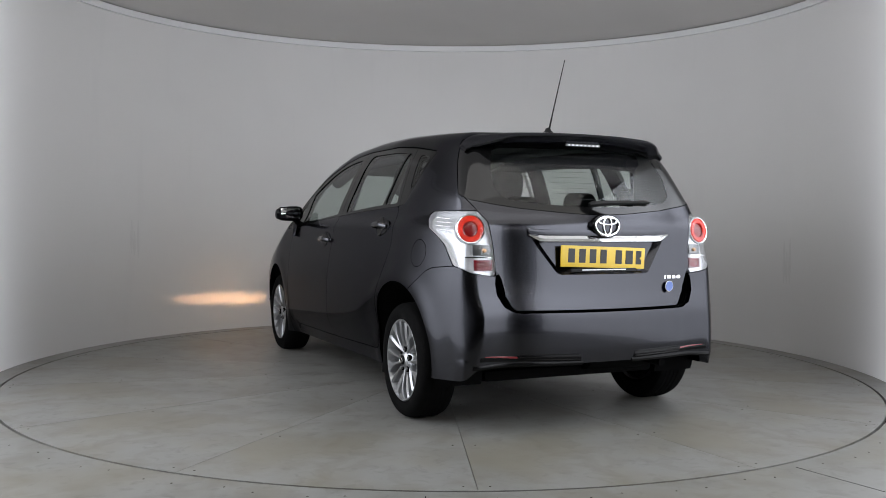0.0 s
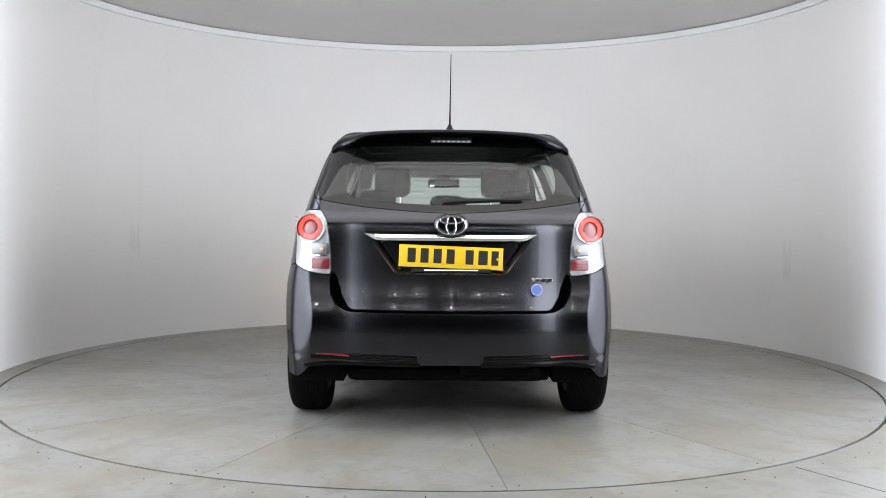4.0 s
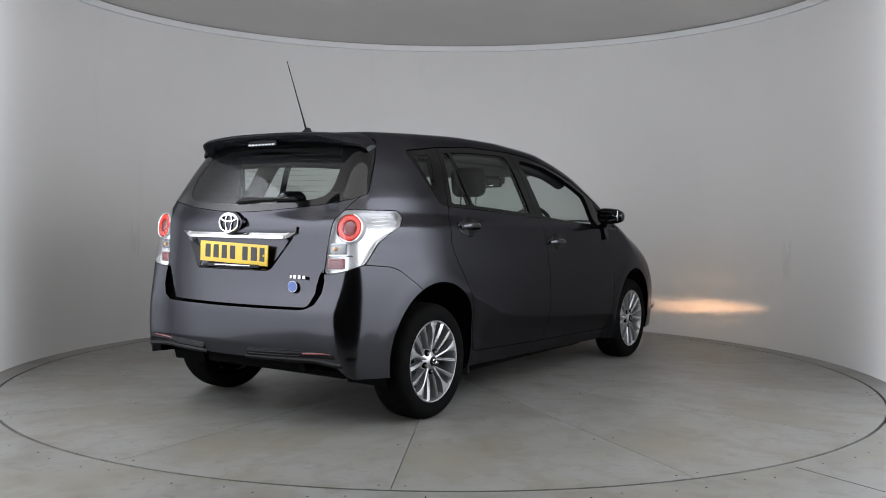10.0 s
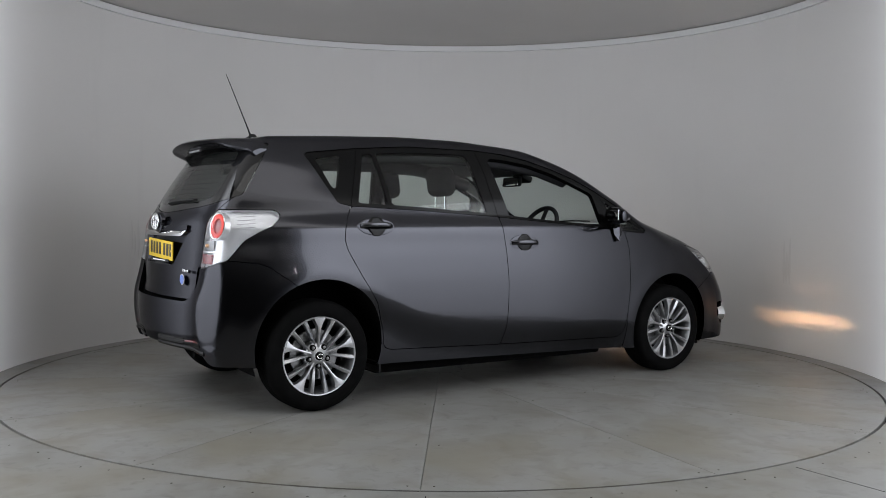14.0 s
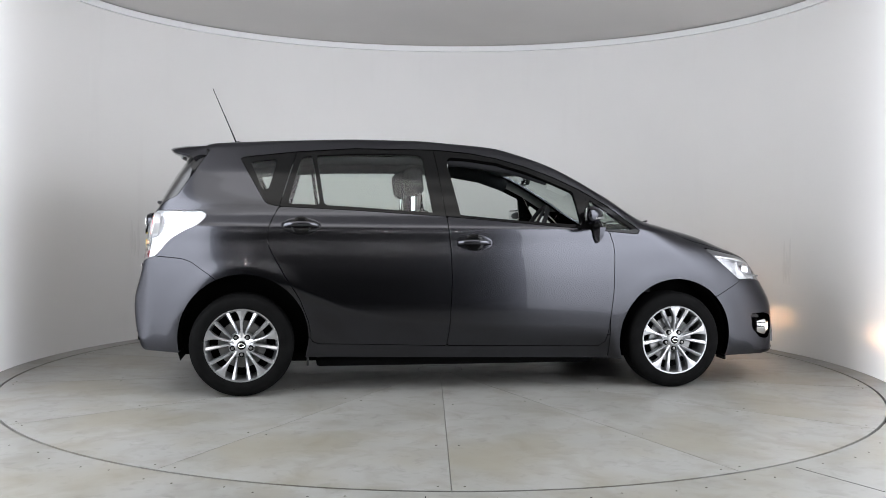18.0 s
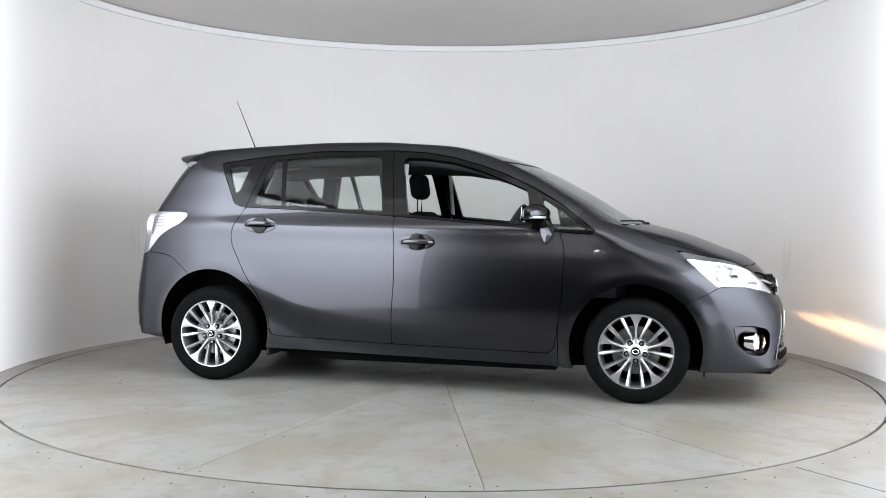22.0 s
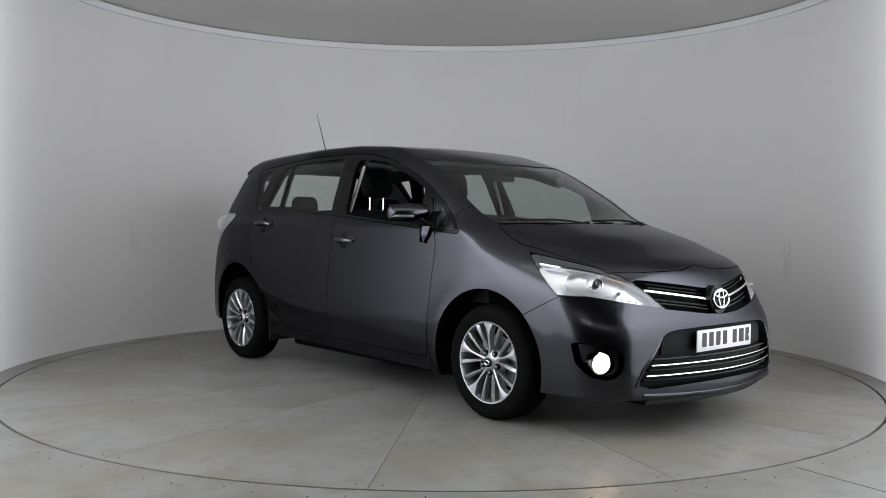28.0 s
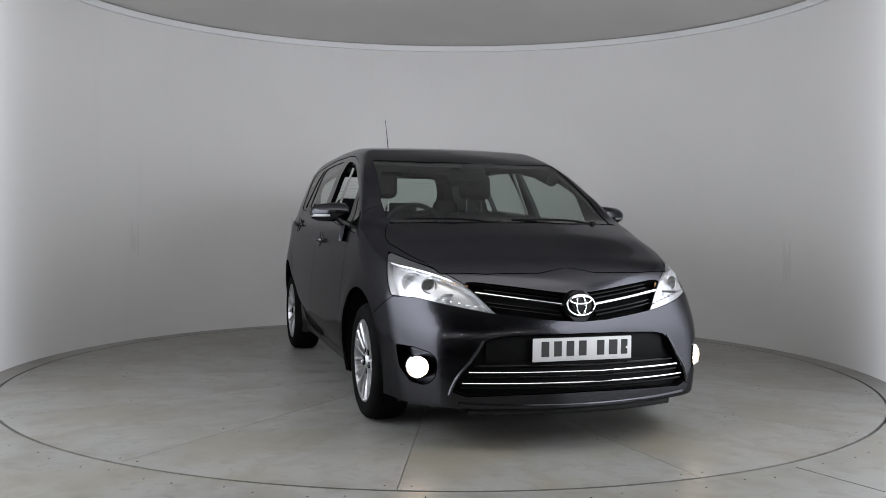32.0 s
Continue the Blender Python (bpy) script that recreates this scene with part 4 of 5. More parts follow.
# bumpers and grilles
low_lip, bumper_f = SK.split(bumper_f, lambda x, y, z: meet(z - 0.262 - 0.02 * A_(y), A_(y) - 0.60, 1.99 - x))
bf = SK.panel("front_bumper", bumper_f, PAINT, car, "painted front bumper", rim=0.05)
SK.panel("lower_lip", low_lip, PAINT, bf, "painted lower lip of the bumper", rim=0.03)
SK.panel("grille_back", grille, DARK, bf, lift=-0.05, rim=-0.048)
SK.panel("lower_grille", low_grille, MATT_BLACK, bf, "black lower grille", lift=-0.045, rim=-0.043)
br = SK.panel("rear_bumper", bumper_r, PAINT, car, "painted rear bumper", rim=0.05)


# upper grille: chrome bars and black slats, each side of the badge
for s in (-1, 1):
    pts = []
    for a in np.linspace(0.085, 0.49, 10):
        z = 0.684 + (0.733 - 0.684) * (a - 0.10) / 0.37
        pts.append((nose_x(a, z) - 0.012, s * a, z))
    part("chrome_bar", strip(pts, 0.0135, 0.014, (1, 0, 0)), CHROME, bf, "bright chrome grille bar")
    for dz in (-0.045, -0.028, 0.03, 0.048):
        pts = []
        for a in np.linspace(0.09, 0.44, 8):
            z = 0.676 + dz + 0.045 * (a - 0.10) / 0.37
            pts.append((nose_x(a, z) - 0.034, s * a, z))
        part("grille_slat", strip(pts, 0.010, 0.012, (1, 0, 0)), GLOSS_BLACK, bf)
# lower grille: black centre panel, chrome strips, slats and the lip
pts = [(nose_x(A_(y), 0.48) - 0.048, y, 0.478) for y in np.linspace(-0.47, 0.47, 21)]
part("plate_panel", strip(pts, 0.125, 0.016, (1, 0, 0)), MATT_BLACK, bf, "gloss black panel behind the number plate")
for z, w in ((0.374, 0.555), (0.323, 0.585)):
    part("chrome_strip", strip([(nose_x(A_(y), z) - 0.012, y, z) for y in np.linspace(-w, w, 25)], 0.0065, 0.012, (1, 0, 0)), CHROME, bf, "thin chrome strip")
for z, w in ((0.40, 0.53), (0.349, 0.56), (0.300, 0.59)):
    part("grille_slat", strip([(nose_x(A_(y), z) - 0.035, y, z) for y in np.linspace(-w, w, 21)], 0.012, 0.02, (1, 0, 0)), GLOSS_BLACK, bf)
part("lip", strip([(nose_x(A_(y), 0.22) - 0.01, y, 0.215 + 0.012 * (A_(y) / 0.6) ** 2) for y in np.linspace(-0.60, 0.60, 25)], 0.020, 0.016, (1, 0, 0)), PAINT, bf)
part("under_lip", strip([(nose_x(A_(y), 0.22) - 0.07, y, 0.180) for y in np.linspace(-0.54, 0.54, 25)], 0.028, 0.02, (1, 0, 0)), BLACK, bf)

for s in (-1, 1):
    blade = [(0.486, 0.522), (0.520, 0.470), (0.552, 0.420), (0.590, 0.375), (0.612, 0.340), (0.628, 0.300), (0.636, 0.268)]
    part("grille_blade", tube([(nose_x(a, z) - 0.002, s * a, z) for a, z in blade], 0.006, 8, r2=0.011), LIGHTENED_PAINT, bf, "painted blade beside the lower grille, lightened for a highlight")

# rear bumper trim
for s in (-1, 1):
    part("rear_reflector", strip([(tail_x(a, 0.402) + 0.006, s * a, 0.402 + 0.012 * (a - 0.5) / 0.2) for a in np.linspace(0.505, 0.675, 8)], 0.016, 0.008, (-1, 0, 0)), RED_DARK, br, "slim red reflector")
    part("vent_panel", strip([(tail_x(a, 0.40) + 0.010, s * a, 0.398 + 0.01 * (a - 0.16) / 0.5) for a in np.linspace(0.165, 0.70, 14)], 0.046, 0.012, (-1, 0, 0)), GLOSS_BLACK, br, "black ribbed vent panel")
    for dz in (-0.013, 0.0, 0.013):
        part("vent_rib", strip([(tail_x(a, 0.40) - 0.001, s * a, 0.398 + dz + 0.006 * (a - 0.16) / 0.5) for a in np.linspace(0.175, 0.495, 10)], 0.005, 0.004, (-1, 0, 0)), GLOSS_BLACK, br)
for s in (-1, 1):
    part("under_lip", strip([(tail_x(a, 0.366) + 0.012, s * a, 0.366 - 0.012 * float(ramp(a, 0.55, 0.74))) for a in np.linspace(0.15, 0.735, 16)], 0.024, 0.016, (-1, 0, 0)), GLOSS_BLACK, br)


# number plates and badges
def plate(mat, m, label):
    p = part("number_plate", box(0.52, 0.008, 0.111, m, 0.003), mat, car, label)
    for x, w in ((-0.185, 0.05), (-0.120, 0.05), (-0.055, 0.05), (0.010, 0.05), (0.105, 0.05), (0.172, 0.058), (0.236 - 0.004, 0.044)):
        part("print_bar", box(w * 0.80, 0.002, 0.072, m @ pose(x - 0.012, -0.0045, 0.004), 0.0006, 1), INK, p)
    for x in (-0.215, 0.245):
        part("screw", cyl(0.006, 0.006, 0.003, m @ pose(x - 0.012, -0.005, 0, 90), 12), mat, p)


plate(PLATE_YELLOW, pose(-2.017, 0, 0.899, 2, 0, 0) @ pose(0, 0, 0, 0, 0, -90), "yellow rear number plate with dark print bars")
plate(PLATE_WHITE, pose(2.320, 0, 0.476, 0, 0, 90), "white front number plate with dark print bars")
part("plate_frame", box(0.006, 0.40, 0.018, pose(-2.024, 0, 0.833), 0.002), BLACK, gate)
part("print_bar", box(0.002, 0.27, 0.006, pose(-2.0285, 0, 0.835)), WHITE, gate)


def badge(m, mat_back, scale, parent):
    """An oval of chrome rings on a dark ground."""
    def oval(rx, ry, r, cx=0.0, cy=0.0):
        return [(m @ Vector((cx + rx * math.cos(t), cy + ry * math.sin(t), 0.006))) for t in np.linspace(0, 2 * math.pi, 33)]
    part("badge_ground", lathe([(0.001, 0.004), (0.5, 0.003), (0.9, 0.000), (1.08, -0.008), (1.14, -0.03)], 40, m @ Matrix.Diagonal((0.078 * scale, 0.054 * scale, 1, 1))), mat_back, parent)
    for rx, ry, cy in ((0.072, 0.049, 0), (0.024, 0.046, 0), (0.056, 0.018, 0.024)):
        part("badge_ring", tube(oval(rx * scale, ry * scale, 0.006, 0, cy * scale), 0.0050 * scale, 8), CHROME, parent)


badge(look((-2.044, 0, 1.062), (-3.0, 0, 1.10)) @ pose(0, 0, 0, 0, 180, 0), PAINT, 1.0, gate)
part("badge_dish", lathe([(0.001, 0.004), (0.055, 0.004), (0.072, 0.008), (0.080, 0.002), (0.084, -0.05)], 48, look((2.278, 0, 0.672), (3.3, 0, 0.78)) @ pose(0, 0, 0, 0, 180, 0)), GLOSS_BLACK, bf, "round gloss black badge dish")
badge(look((2.290, 0, 0.681), (3.3, 0, 0.80)) @ pose(0, 0, 0, 0, 180, 0), GLOSS_BLACK, 1.0, bf)
part("chrome_bar", loft([[(tail_x(A_(y), 1.02) + 0.004, y, zb - hh), (tail_x(A_(y), 1.02) - 0.020, y, zb - hh), (tail_x(A_(y), 1.02) - 0.024, y, zb), (tail_x(A_(y), 1.02) - 0.012, y, zb + hh), (tail_x(A_(y), 1.02) + 0.004, y, zb + hh)] for y, zb, hh in [(v, 0.996 + 0.020 * float(ramp(abs(v), 0.36, 0.43)), 0.0145 - 0.011 * float(ramp(abs(v), 0.39, 0.43))) for v in np.linspace(-0.43, 0.43, 33)]]), CHROME, gate, "chrome bar above the number plate")
part("gate_ridge", strip([(tail_x(A_(y), 1.03) - 0.0, y, 1.022 + 0.004 * (A_(y) / 0.42) ** 4) for y in np.linspace(-0.43, 0.43, 25)], 0.036, 0.014, (-1, 0, 0.1)), PAINT, gate)
for i, w in enumerate((0.026, 0.024, 0.026, 0.024, 0.024)):
    y = -0.375 - i * 0.031
    part("model_badge", box(0.004, w * 0.9, 0.017, pose(tail_x(0.43, 0.79) - 0.001, y, 0.788, 0, 2, -6), 0.001, 1), CHROME, gate)
part("sticker", cyl(0.0285, 0.0285, 0.003, look((tail_x(0.43, 0.739) - 0.001, -0.431, 0.739), (-3, -0.56, 0.74)), 32), WHITE, gate)
part("sticker", cyl(0.0265, 0.0265, 0.004, look((tail_x(0.43, 0.739) - 0.0015, -0.431, 0.739), (-3, -0.56, 0.74)), 32), BLUE, gate, "round blue sticker")


# roof spoiler with its brake light
def roof_z(x, a):
    lo, hi = 1.2, 1.75
    for _ in range(30):
        m = (lo + hi) / 2
        if body(np.array([x]), np.array([a]), np.array([m]))[0] < 0:
            lo = m
        else:
            hi = m
    return lo


def spoiler():
    rings = []
    for y in np.linspace(-0.635, 0.635, 41):
        a = abs(y)
        t = a / 0.635
        front = -1.665 + 0.075 * t ** 2
        back = -1.875 + 0.10 * t ** 2 + 0.10 * ramp(t, 0.72, 1.0)
        drop = 0.034 * ramp(t, 0.62, 1.0)
        zt = roof_z(front, a) + 0.003
        zb = min(1.548 - 0.03 * t * t - drop, zt - 0.012)
        rings.append([(front, y, zt), (front * 0.5 + back * 0.5, y, (zt + zb) / 2 + 0.008), (back + 0.012, y, zb + 0.002), (back, y, zb - 0.008), (back + 0.008, y, zb - 0.020),
                      (back + 0.07, y, zb - 0.045), (front + 0.01, y, 1.488 - drop)])
    sp = part("spoiler", loft(rings), PAINT, car, "painted roof spoiler over the rear window")
    part("brake_light", strip([(-1.80, y, 1.497) for y in np.linspace(-0.105, 0.105, 9)], 0.015, 0.014, (-1, 0, -0.2)), STEEL, sp, "clear high-level brake light")
    for y in np.linspace(-0.09, 0.09, 8):
        part("diode", box(0.004, 0.012, 0.008, pose(-1.8145, y, 1.494), 0.001, 1), SILVER, sp)


spoiler()
# aerial
aer = part("aerial", lathe([(0.001, 0.040), (0.012, 0.036), (0.018, 0.022), (0.034, 0.006), (0.038, -0.004)], 20, pose(-1.442, 0, 1.585) @ Matrix.Diagonal((1.6, 0.8, 1, 1))), BLACK, car, "thin black roof aerial")
part("rod", tube([(-1.455, 0, 1.61), (-1.488, 0, 1.69), (-1.615, 0, 1.985)], 0.006, 8, r2=0.0022), BLACK, aer)
# rear wiper
wiper = part("rear_wiper", loft([[(x0, y, z0 - h), (x0 - 0.022, y, z0 - h * 0.6), (x0 - 0.028, y, z0), (x0 - 0.018, y, z0 + h), (x0, y, z0 + h)]
                                for x0, y, z0, h in ((-1.935, 0.045, 1.172, 0.008), (-1.938, 0.02, 1.176, 0.016), (-1.936, -0.06, 1.182, 0.014), (-1.924, -0.22, 1.187, 0.010), (-1.905, -0.36, 1.190, 0.006))]), BLACK, gate, "black rear wiper")


# door mirrors
def mirror(s):
    prof = [(-0.115, 0.012, 0.010), (-0.108, 0.030, 0.022), (-0.07, 0.044, 0.036), (0.0, 0.050, 0.044), (0.06, 0.050, 0.046), (0.095, 0.044, 0.040), (0.105, 0.030, 0.028)]
    rings = []
    for u, h, d in prof:
        y = -0.945 + u
        ring = []
        for t in np.linspace(0, 2 * math.pi, 20, endpoint=False):
            cx, cz = math.cos(t), math.sin(t)
            x = (d * 1.9 * cx if cx > 0 else d * 0.9 * cx)
            ring.append((0.800 + x + 0.25 * u, s * -y, 1.124 + 0.2 * (u + 0.115) * 0.16 + 1.18 * h * cz * (1.0 if cz > 0 else 0.95)))
        rings.append(ring)
    ob = part("door_mirror", loft(rings), PAINT, car, "painted door mirror with a clear indicator")
    part("mirror_glass", box(0.006, 0.165, 0.076, pose(0.768, s * 0.945, 0.0 + 1.132, 0, 3, s * 14), 0.002), CHROME, ob, "silvered mirror glass")
    part("mirror_rim", box(0.010, 0.185, 0.092, pose(0.773, s * 0.945, 1.132, 0, 3, s * 14), 0.006), GLOSS_BLACK, ob)
    pts = [(0.800 + 0.25 * u + 0.082 * k, s * (0.945 - u), 1.108) for u, k in ((-0.108, 0.30), (-0.085, 0.72), (-0.05, 0.93), (-0.01, 1.03))]
    part("indicator", strip(pts, 0.014, 0.005, (0.7, s * 0.5, 0)), STEEL, ob, "clear indicator strip")
    arm = loft([[(x0 + dx * math.cos(t), y0, z0 + dz * math.sin(t)) for t in np.linspace(0, 2 * math.pi, 12, endpoint=False)]
                for x0, y0, z0, dx, dz in ((0.885, s * 0.835, 1.035, 0.045, 0.040), (0.875, s * 0.865, 1.055, 0.036, 0.036), (0.85, s * 0.895, 1.085, 0.034, 0.030), (0.84, s * 0.92, 1.105, 0.034, 0.022))])
    part("arm", arm, GLOSS_BLACK, ob)
    foot = loft([[(x0 - w, y0, z0), (x0, y0 + s * 0.016, z0), (x0 + w, y0, z0), (x0, y0 - s * 0.02, z0)] for x0, y0, z0, w in ((0.885, s * 0.875, 1.05, 0.045), (0.880, s * 0.882, 1.00, 0.035), (0.872, s * 0.888, 0.955, 0.012))])
    part("foot", foot, PAINT, ob, smooth=False)


mirror(-1)
mirror(1)


# wheels
def wheel(s):
    """Axis along y, outer face towards s; origin at the hub face."""
    w = new("wheel")
    m = pose(0, 0, 0, -90 * s)
    tyre = [(0.222, -0.004), (0.228, 0.006), (0.245, 0.012), (0.275, 0.012), (0.295, 0.004), (0.307, -0.010), (0.3135, -0.028), (0.3145, -0.040), (0.3145, -0.165), (0.306, -0.186), (0.285, -0.198), (0.24, -0.198), (0.222, -0.185)]
    t = part("tyre", lathe(tyre, 72, m), RUBBER, w, "black road tyre with tread grooves")
    for h in (-0.062, -0.090, -0.118, -0.146):
        part("tread_rib", lathe([(0.312, h - 0.009), (0.3165, h - 0.008), (0.3165, h + 0.008), (0.312, h + 0.009)], 72, m), RUBBER, w)
    part("rim", lathe([(0.226, -0.01), (0.2255, 0.000), (0.222, 0.004), (0.216, 0.003), (0.212, -0.006), (0.206, -0.030), (0.200, -0.10), (0.205, -0.185)], 64, m), ALLOY, w, "silver alloy wheel rim")
    part("brake_disc", lathe([(0.04, -0.085), (0.06, -0.078), (0.145, -0.078), (0.147, -0.09)], 40, m), STEEL, w)
    part("wheel_back", cyl(0.205, 0.205, 0.01, m @ pose(0, 0, -0.15), 40), DARK, w)
    part("hub", lathe([(0.001, -0.004), (0.03, -0.004), (0.036, -0.009), (0.050, -0.018), (0.070, -0.026), (0.082, -0.040), (0.084, -0.07)], 40, m), ALLOY, w)
    part("hub_cap", lathe([(0.001, 0.006), (0.020, 0.005), (0.025, 0.002), (0.026, -0.004)], 32, m), GLOSS_BLACK, w)
    part("hub_badge", tube([m @ Vector((0.018 * math.cos(a), 0.012 * math.sin(a), 0.007)) for a in np.linspace(0, 2 * math.pi, 17)], 0.0025, 6), CHROME, w)
    for i in range(5):
        base = 54 + 72 * i
        # Near-black disc proud of the hub, in place of a bolt hole's shade.
        part("bolt_well_shade", cyl(0.0170, 0.0170, 0.03, m @ pose(0.057 * math.cos(radians(base)), 0.057 * math.sin(radians(base)), -0.029), 18, 0.0), DARK, w)
        part("bolt", lathe([(0.001, 0.002), (0.008, 0.001), (0.0095, -0.003), (0.0095, -0.03)], 10, m @ pose(0.057 * math.cos(radians(base)), 0.057 * math.sin(radians(base)), -0.009)), STEEL, w)
        for da, wide in ((-12, 0.0115), (12, 0.0115), (36, 0.0065)):
            flared = da == 36
            a = radians(base + da)
            a0 = radians(base + da * (1.0 if flared else 1.7))
            r0 = 0.030 if flared else 0.070
            side = 0.0 if flared else math.copysign(0.35, -da)
            root, tip = Vector((r0 * math.cos(a0), r0 * math.sin(a0), 0)), Vector((0.214 * math.cos(a), 0.214 * math.sin(a), 0))
            along = (tip - root).normalized()
            d = Vector((-along.y, along.x, 0))
            rings = []
            for k in np.linspace(0, 1, 10):
                hw = wide * 0.95 + 0.030 * max(0, k - 0.50) ** 2.2 / 0.217 if flared else wide * (0.52 + 0.55 * k)
                z = -0.018 + 0.022 * math.sin(k * math.pi / 2)
                edge = 0.003 if flared else 0.009
                p = root.lerp(tip, float(k))
                rings.append([m @ (p + d * hw * u + Vector((0, 0, z - lower))) for u, lower in ((-1.2, 0.038), (-1.0, edge), (side - 0.12, 0.0), (side + 0.12, 0.0), (1.0, edge), (1.2, 0.038))])
            part("spoke", loft(rings), ALLOY, w, smooth=flared)
    return w


for s in (-1, 1):
    first = wheel(s)
    first.parent = car
    first.location = (HUB_R, s * 0.862, HUB_Z)
    first["label"] = "silver multi-spoke alloy wheel with a black tyre"
    other = copy_thing(first, pose(HUB_F, s * 0.866, HUB_Z))
    other.parent = car

def side_y(x, z):
    """Half width of the skin at a place on the side."""
    lo, hi = 0.3, 1.1
    for _ in range(30):
        m = (lo + hi) / 2
        if body(np.array([x]), np.array([m]), np.array([z]))[0] < 0:
            lo = m
        else:
            hi = m
    return lo


# underside and wheel housings
part("underbody", box(3.45, 1.12, 0.14, pose(0.32, 0, 0.235), 0.03), DARK, car)
# Trays close the underside, added low to keep light from under the car.
for x, w, l in ((0.01, 1.32, 1.84), (2.02, 1.10, 0.40), (-1.86, 1.20, 0.2), (-1.28, 1.08, 0.9)):
    part("light_stop_tray", box(l, w, 0.06, pose(x, 0, 0.41 if x < -1.5 else 0.26 if x < -1 else 0.175 if x < 1 else 0.195), 0.02), DARK, car)
for x, zc in ((-1.352, 0.36), (1.412, 0.33)):
    for s in (-1, 1):
        b = bmesh.new()
        n = 24
        ring = []
        turns = np.linspace(-0.35, math.pi + 0.35, n)
        rim_points = [(x + 0.400 * math.cos(t), zc + 0.400 * math.sin(t)) for t in turns]
        ring.append([b.verts.new((px, s * (side_y(px, max(pz, 0.2)) - 0.016), pz)) for px, pz in rim_points])
        ring.append([b.verts.new((px, s * 0.56, pz)) for px, pz in rim_points])
        for i in range(n - 1):
            b.faces.new((ring[0][i], ring[0][i + 1], ring[1][i + 1], ring[1][i]))
        b.faces.new(ring[1])
        part("wheel_housing", b, DARK, car)
for s in (-1, 1):
    part("mud_flap", box(0.012, 0.12, 0.05, pose(1.815, s * 0.72, 0.19, 0, 0, 0), 0.004), BLACK, car)
    part("mud_flap", box(0.012, 0.19, 0.07, pose(-0.965, s * 0.74, 0.215, 0, 0, 0), 0.004), BLACK, car)
part("silencer", lathe([(0.001, -0.2), (0.07, -0.19), (0.075, -0.15), (0.075, 0.15), (0.07, 0.19), (0.001, 0.2)], 20, pose(-1.76, -0.25, 0.34, 90, 0, 0)), DARK, car)
part("tail_pipe", tube([(-1.75, -0.42, 0.32), (-1.9, -0.44, 0.315), (-1.95, -0.44, 0.315)], 0.022, 12), DARK, car)


# cabin
def seat(x, y, w, z0, head_z, name):
    ob = new(name)
    ob.parent = car
    ob.location = (x, y, 0)
    part("cushion", box(0.50, w, 0.16, pose(0.12, 0, z0, 0, -6, 0), 0.05, 3), CLOTH, ob)
    tall = 0.58 if name == "front_seat" else 0.47
    part("backrest", box(0.13, w, tall, pose(-0.19 + (0.62 - tall) * 0.12, 0, z0 + 0.02 + tall / 2, 0, -14, 0), 0.06, 4), CLOTH, ob)
    return ob


def headrest(ob, x, y, z, w=0.25, h=0.19):
    part("headrest", box(0.115, w, h, pose(x, y, z, 0, -8, 0), 0.056, 6), CLOTH, ob, "padded dark headrest")
    for dy in (-0.06, 0.06):
        part("post", cyl(0.006, 0.006, 0.16, pose(x, y + dy, z - 0.13), 8), CHROME, ob)


for s in (-1, 1):
    st = seat(0.02, s * 0.37, 0.52, 0.56, 1.33, "front_seat")
    headrest(st, -0.28, 0, 1.345, 0.25, 0.20)
for y in (-0.42, 0.0, 0.42):
    st = seat(-0.85, y, 0.40, 0.58, 1.22, "rear_seat")
    headrest(st, -0.29, 0, 1.19 if y else 1.16, 0.22, 0.15)
part("floor_pan", box(1.92, 1.5, 0.05, pose(0.035, 0, 0.36), 0.02), TRIM_GREY, car)
part("floor_tunnel", box(3.1, 1.06, 0.05, pose(-0.25, 0, 0.375), 0.02), TRIM_GREY, car)
part("boot_floor", box(0.85, 1.06, 0.5, pose(-1.50, 0, 0.68), 0.06), TRIM_GREY, car)
dash = []
for y in np.linspace(-0.74, 0.74, 15):
    a = abs(y)
    f = 1.42 - 0.24 * a * a
    dash.append([(0.72, y, 0.62), (0.66, y, 0.80), (0.70, y, 0.99), (0.80, y, 1.04 + 0.02 * math.exp(-((y + 0.37) / 0.2) ** 2)), (f - 0.10, y, 1.035), (f, y, 0.98), (f, y, 0.62)])
part("dashboard", loft(dash), TRIM_GREY, car, "dark grey dashboard")
wheel_m = pose(0.58, -0.37, 1.02, 0, -62, 0)
sw = part("steering_wheel", tube([wheel_m @ Vector((0.185 * math.cos(t), 0.185 * math.sin(t), 0)) for t in np.linspace(0, 2 * math.pi, 33)], 0.016, 10), TRIM_GREY, car, "black steering wheel")
part("wheel_boss", lathe([(0.001, 0.03), (0.06, 0.025), (0.08, 0.0), (0.06, -0.05)], 24, wheel_m), TRIM_GREY, sw)
for a in (0, 180, 270):
    part("wheel_spoke", box(0.15, 0.035, 0.015, wheel_m @ pose(0, 0, 0, 0, 0, a) @ pose(0.11, 0, 0), 0.005), TRIM_GREY, sw)
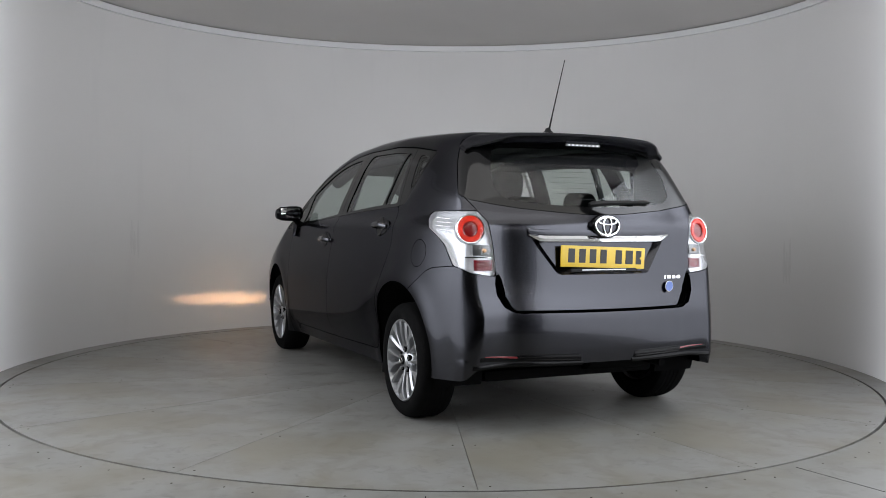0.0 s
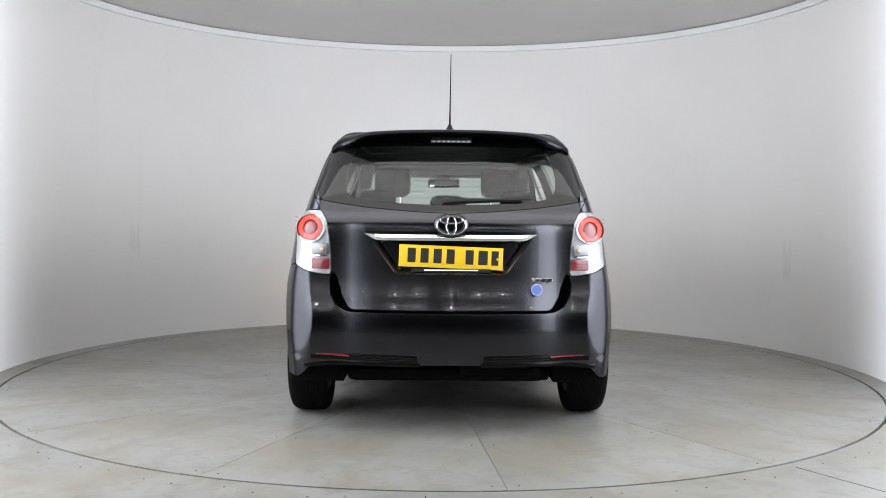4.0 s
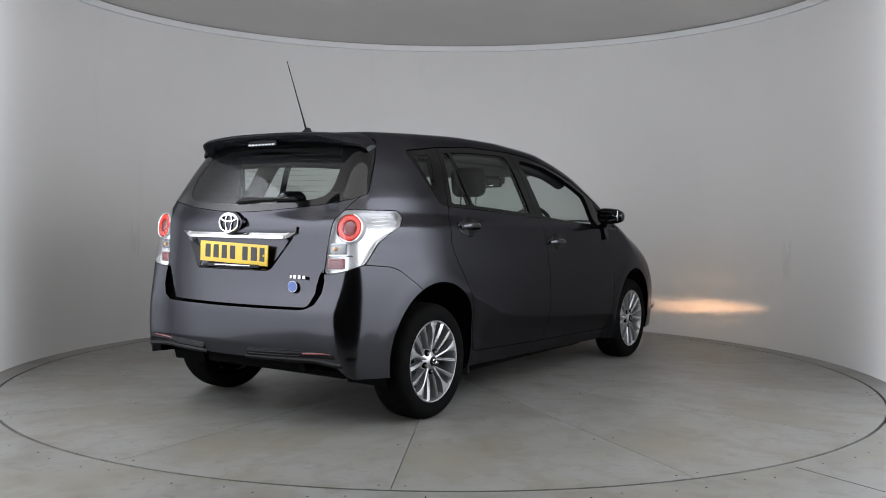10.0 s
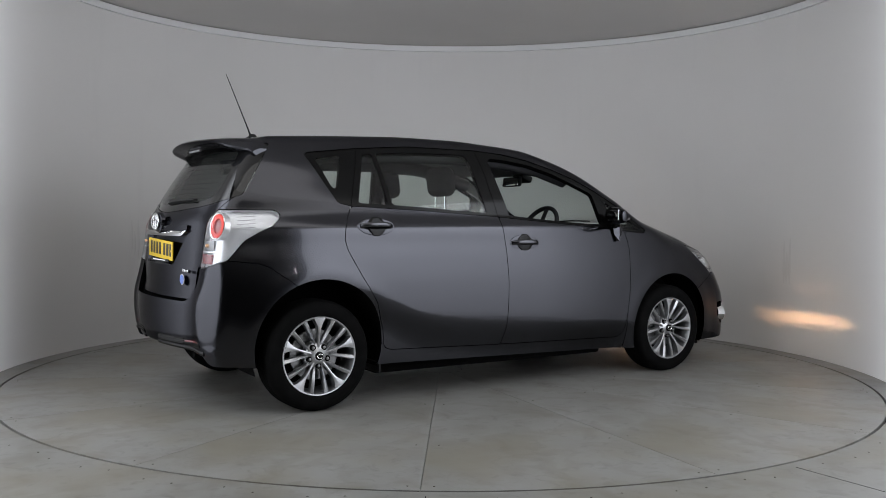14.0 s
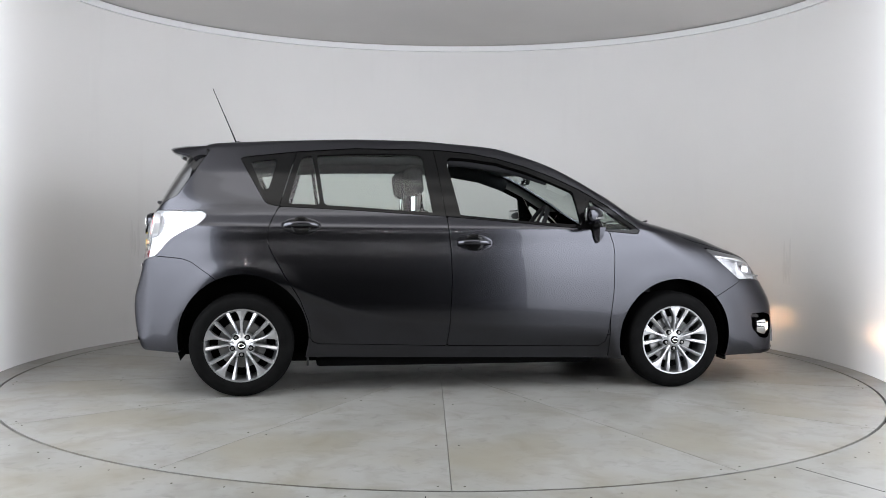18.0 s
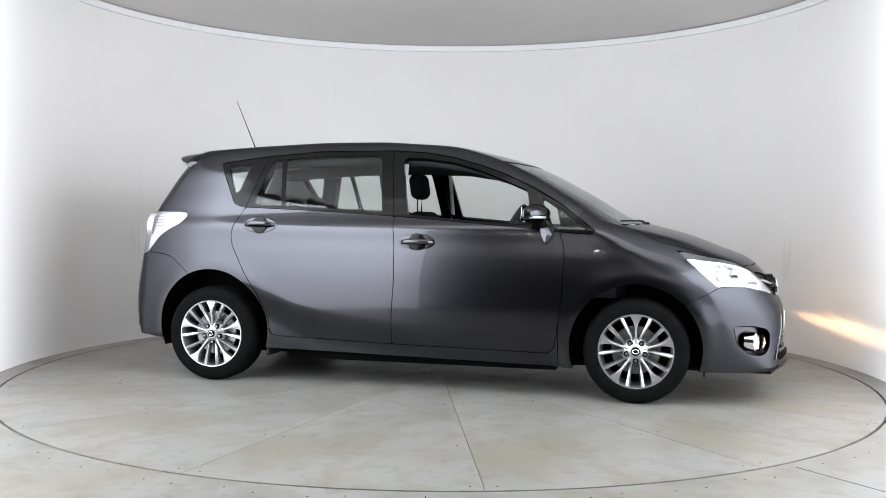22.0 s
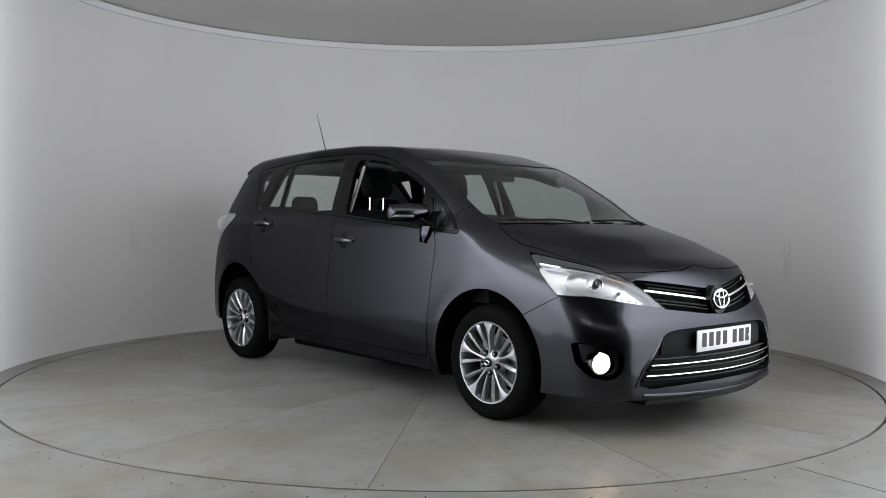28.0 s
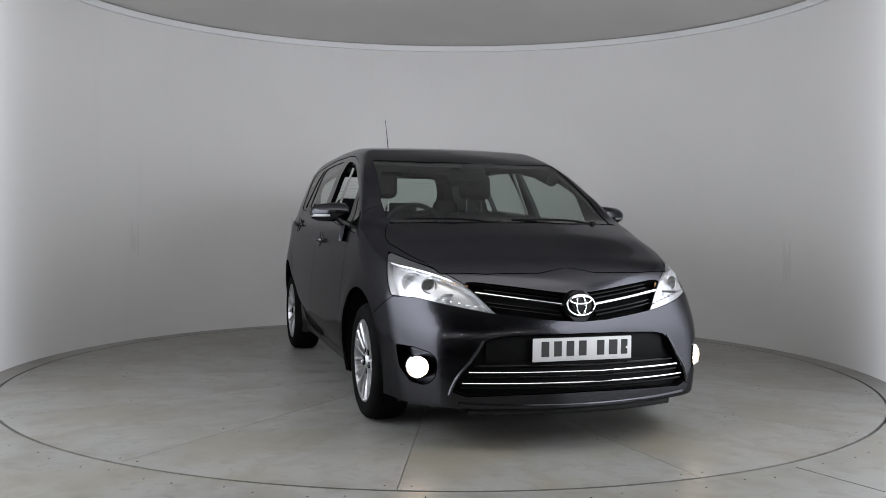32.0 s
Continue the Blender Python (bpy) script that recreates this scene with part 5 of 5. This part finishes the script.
rv = part("rear_view_mirror", box(0.035, 0.25, 0.075, pose(0.62, 0.0, 1.385, 0, 8, -6), 0.016), BLACK, car, "black rear-view mirror")
part("mirror_glass", box(0.003, 0.225, 0.055, pose(0.6025, 0.0, 1.383, 0, 8, -6), 0.001), CHROME, rv)
part("sensor_box", box(0.10, 0.13, 0.05, pose(0.72, 0.0, 1.42, 0, 27, 0), 0.012), BLACK, car)
for s in (-1, 1):
    part("pillar_trim", box(0.028, 0.014, 0.34, pose(-0.078, s * 0.672, 1.295, s * 21, 0, 0), 0.005), PILLAR, car, "pale cloth-covered door pillar trim")
# padded rails under the roof edge, above the side windows
for s in (-1, 1):
    rail = sunk([(x, s * 0.63, z) for x, z in ((0.62, 1.40), (0.40, 1.47), (0.10, 1.525), (-0.30, 1.545), (-0.75, 1.535), (-1.20, 1.50), (-1.45, 1.46))], 0.075)
    part("roof_rail_trim", tube(rail, 0.050, 10), TRIM_GREY, car, "dark padded rail above the side windows")
# front wipers
for y0, y1 in ((-0.10, -0.62), (0.52, 0.0)):
    p0, p1 = Vector((1.46 - 0.26 * y0 * y0, y0, 1.070)), Vector((1.41 - 0.26 * y1 * y1, y1, 1.092))
    mid = (p0 + p1) / 2 + Vector((0.03, 0, 0.014))
    wp = part("wiper", tube([p0, p0 * 0.75 + p1 * 0.25 + Vector((0.02, 0, 0.012)), mid, p1], 0.008, 8, r2=0.005), MATT_BLACK, car, "black windscreen wiper")
    part("wiper_cap", lathe([(0.001, 0.018), (0.02, 0.014), (0.026, -0.02)], 16, Matrix.Translation(p0)), MATT_BLACK, wp)


def motions():
    """The turntable turns the car clockwise at a steady rate."""
    turn = [(0, 114.07), (3, 96.55), (6, 79.06), (9, 61.57), (13, 38.18), (17, 14.94), (19, 3.35), (21, -8.17), (23, -19.72), (28, -48.98), (30, -60.60), (32, -72.34)]
    walk(car, [(t, pose(0, 0, 0, 0, 0, a) @ pose(0, -0.0239, 0)) for t, a in turn])
    walk(turntable, [(t, pose(0, 0, 0, 0, 0, a)) for t, a in turn])


motions()
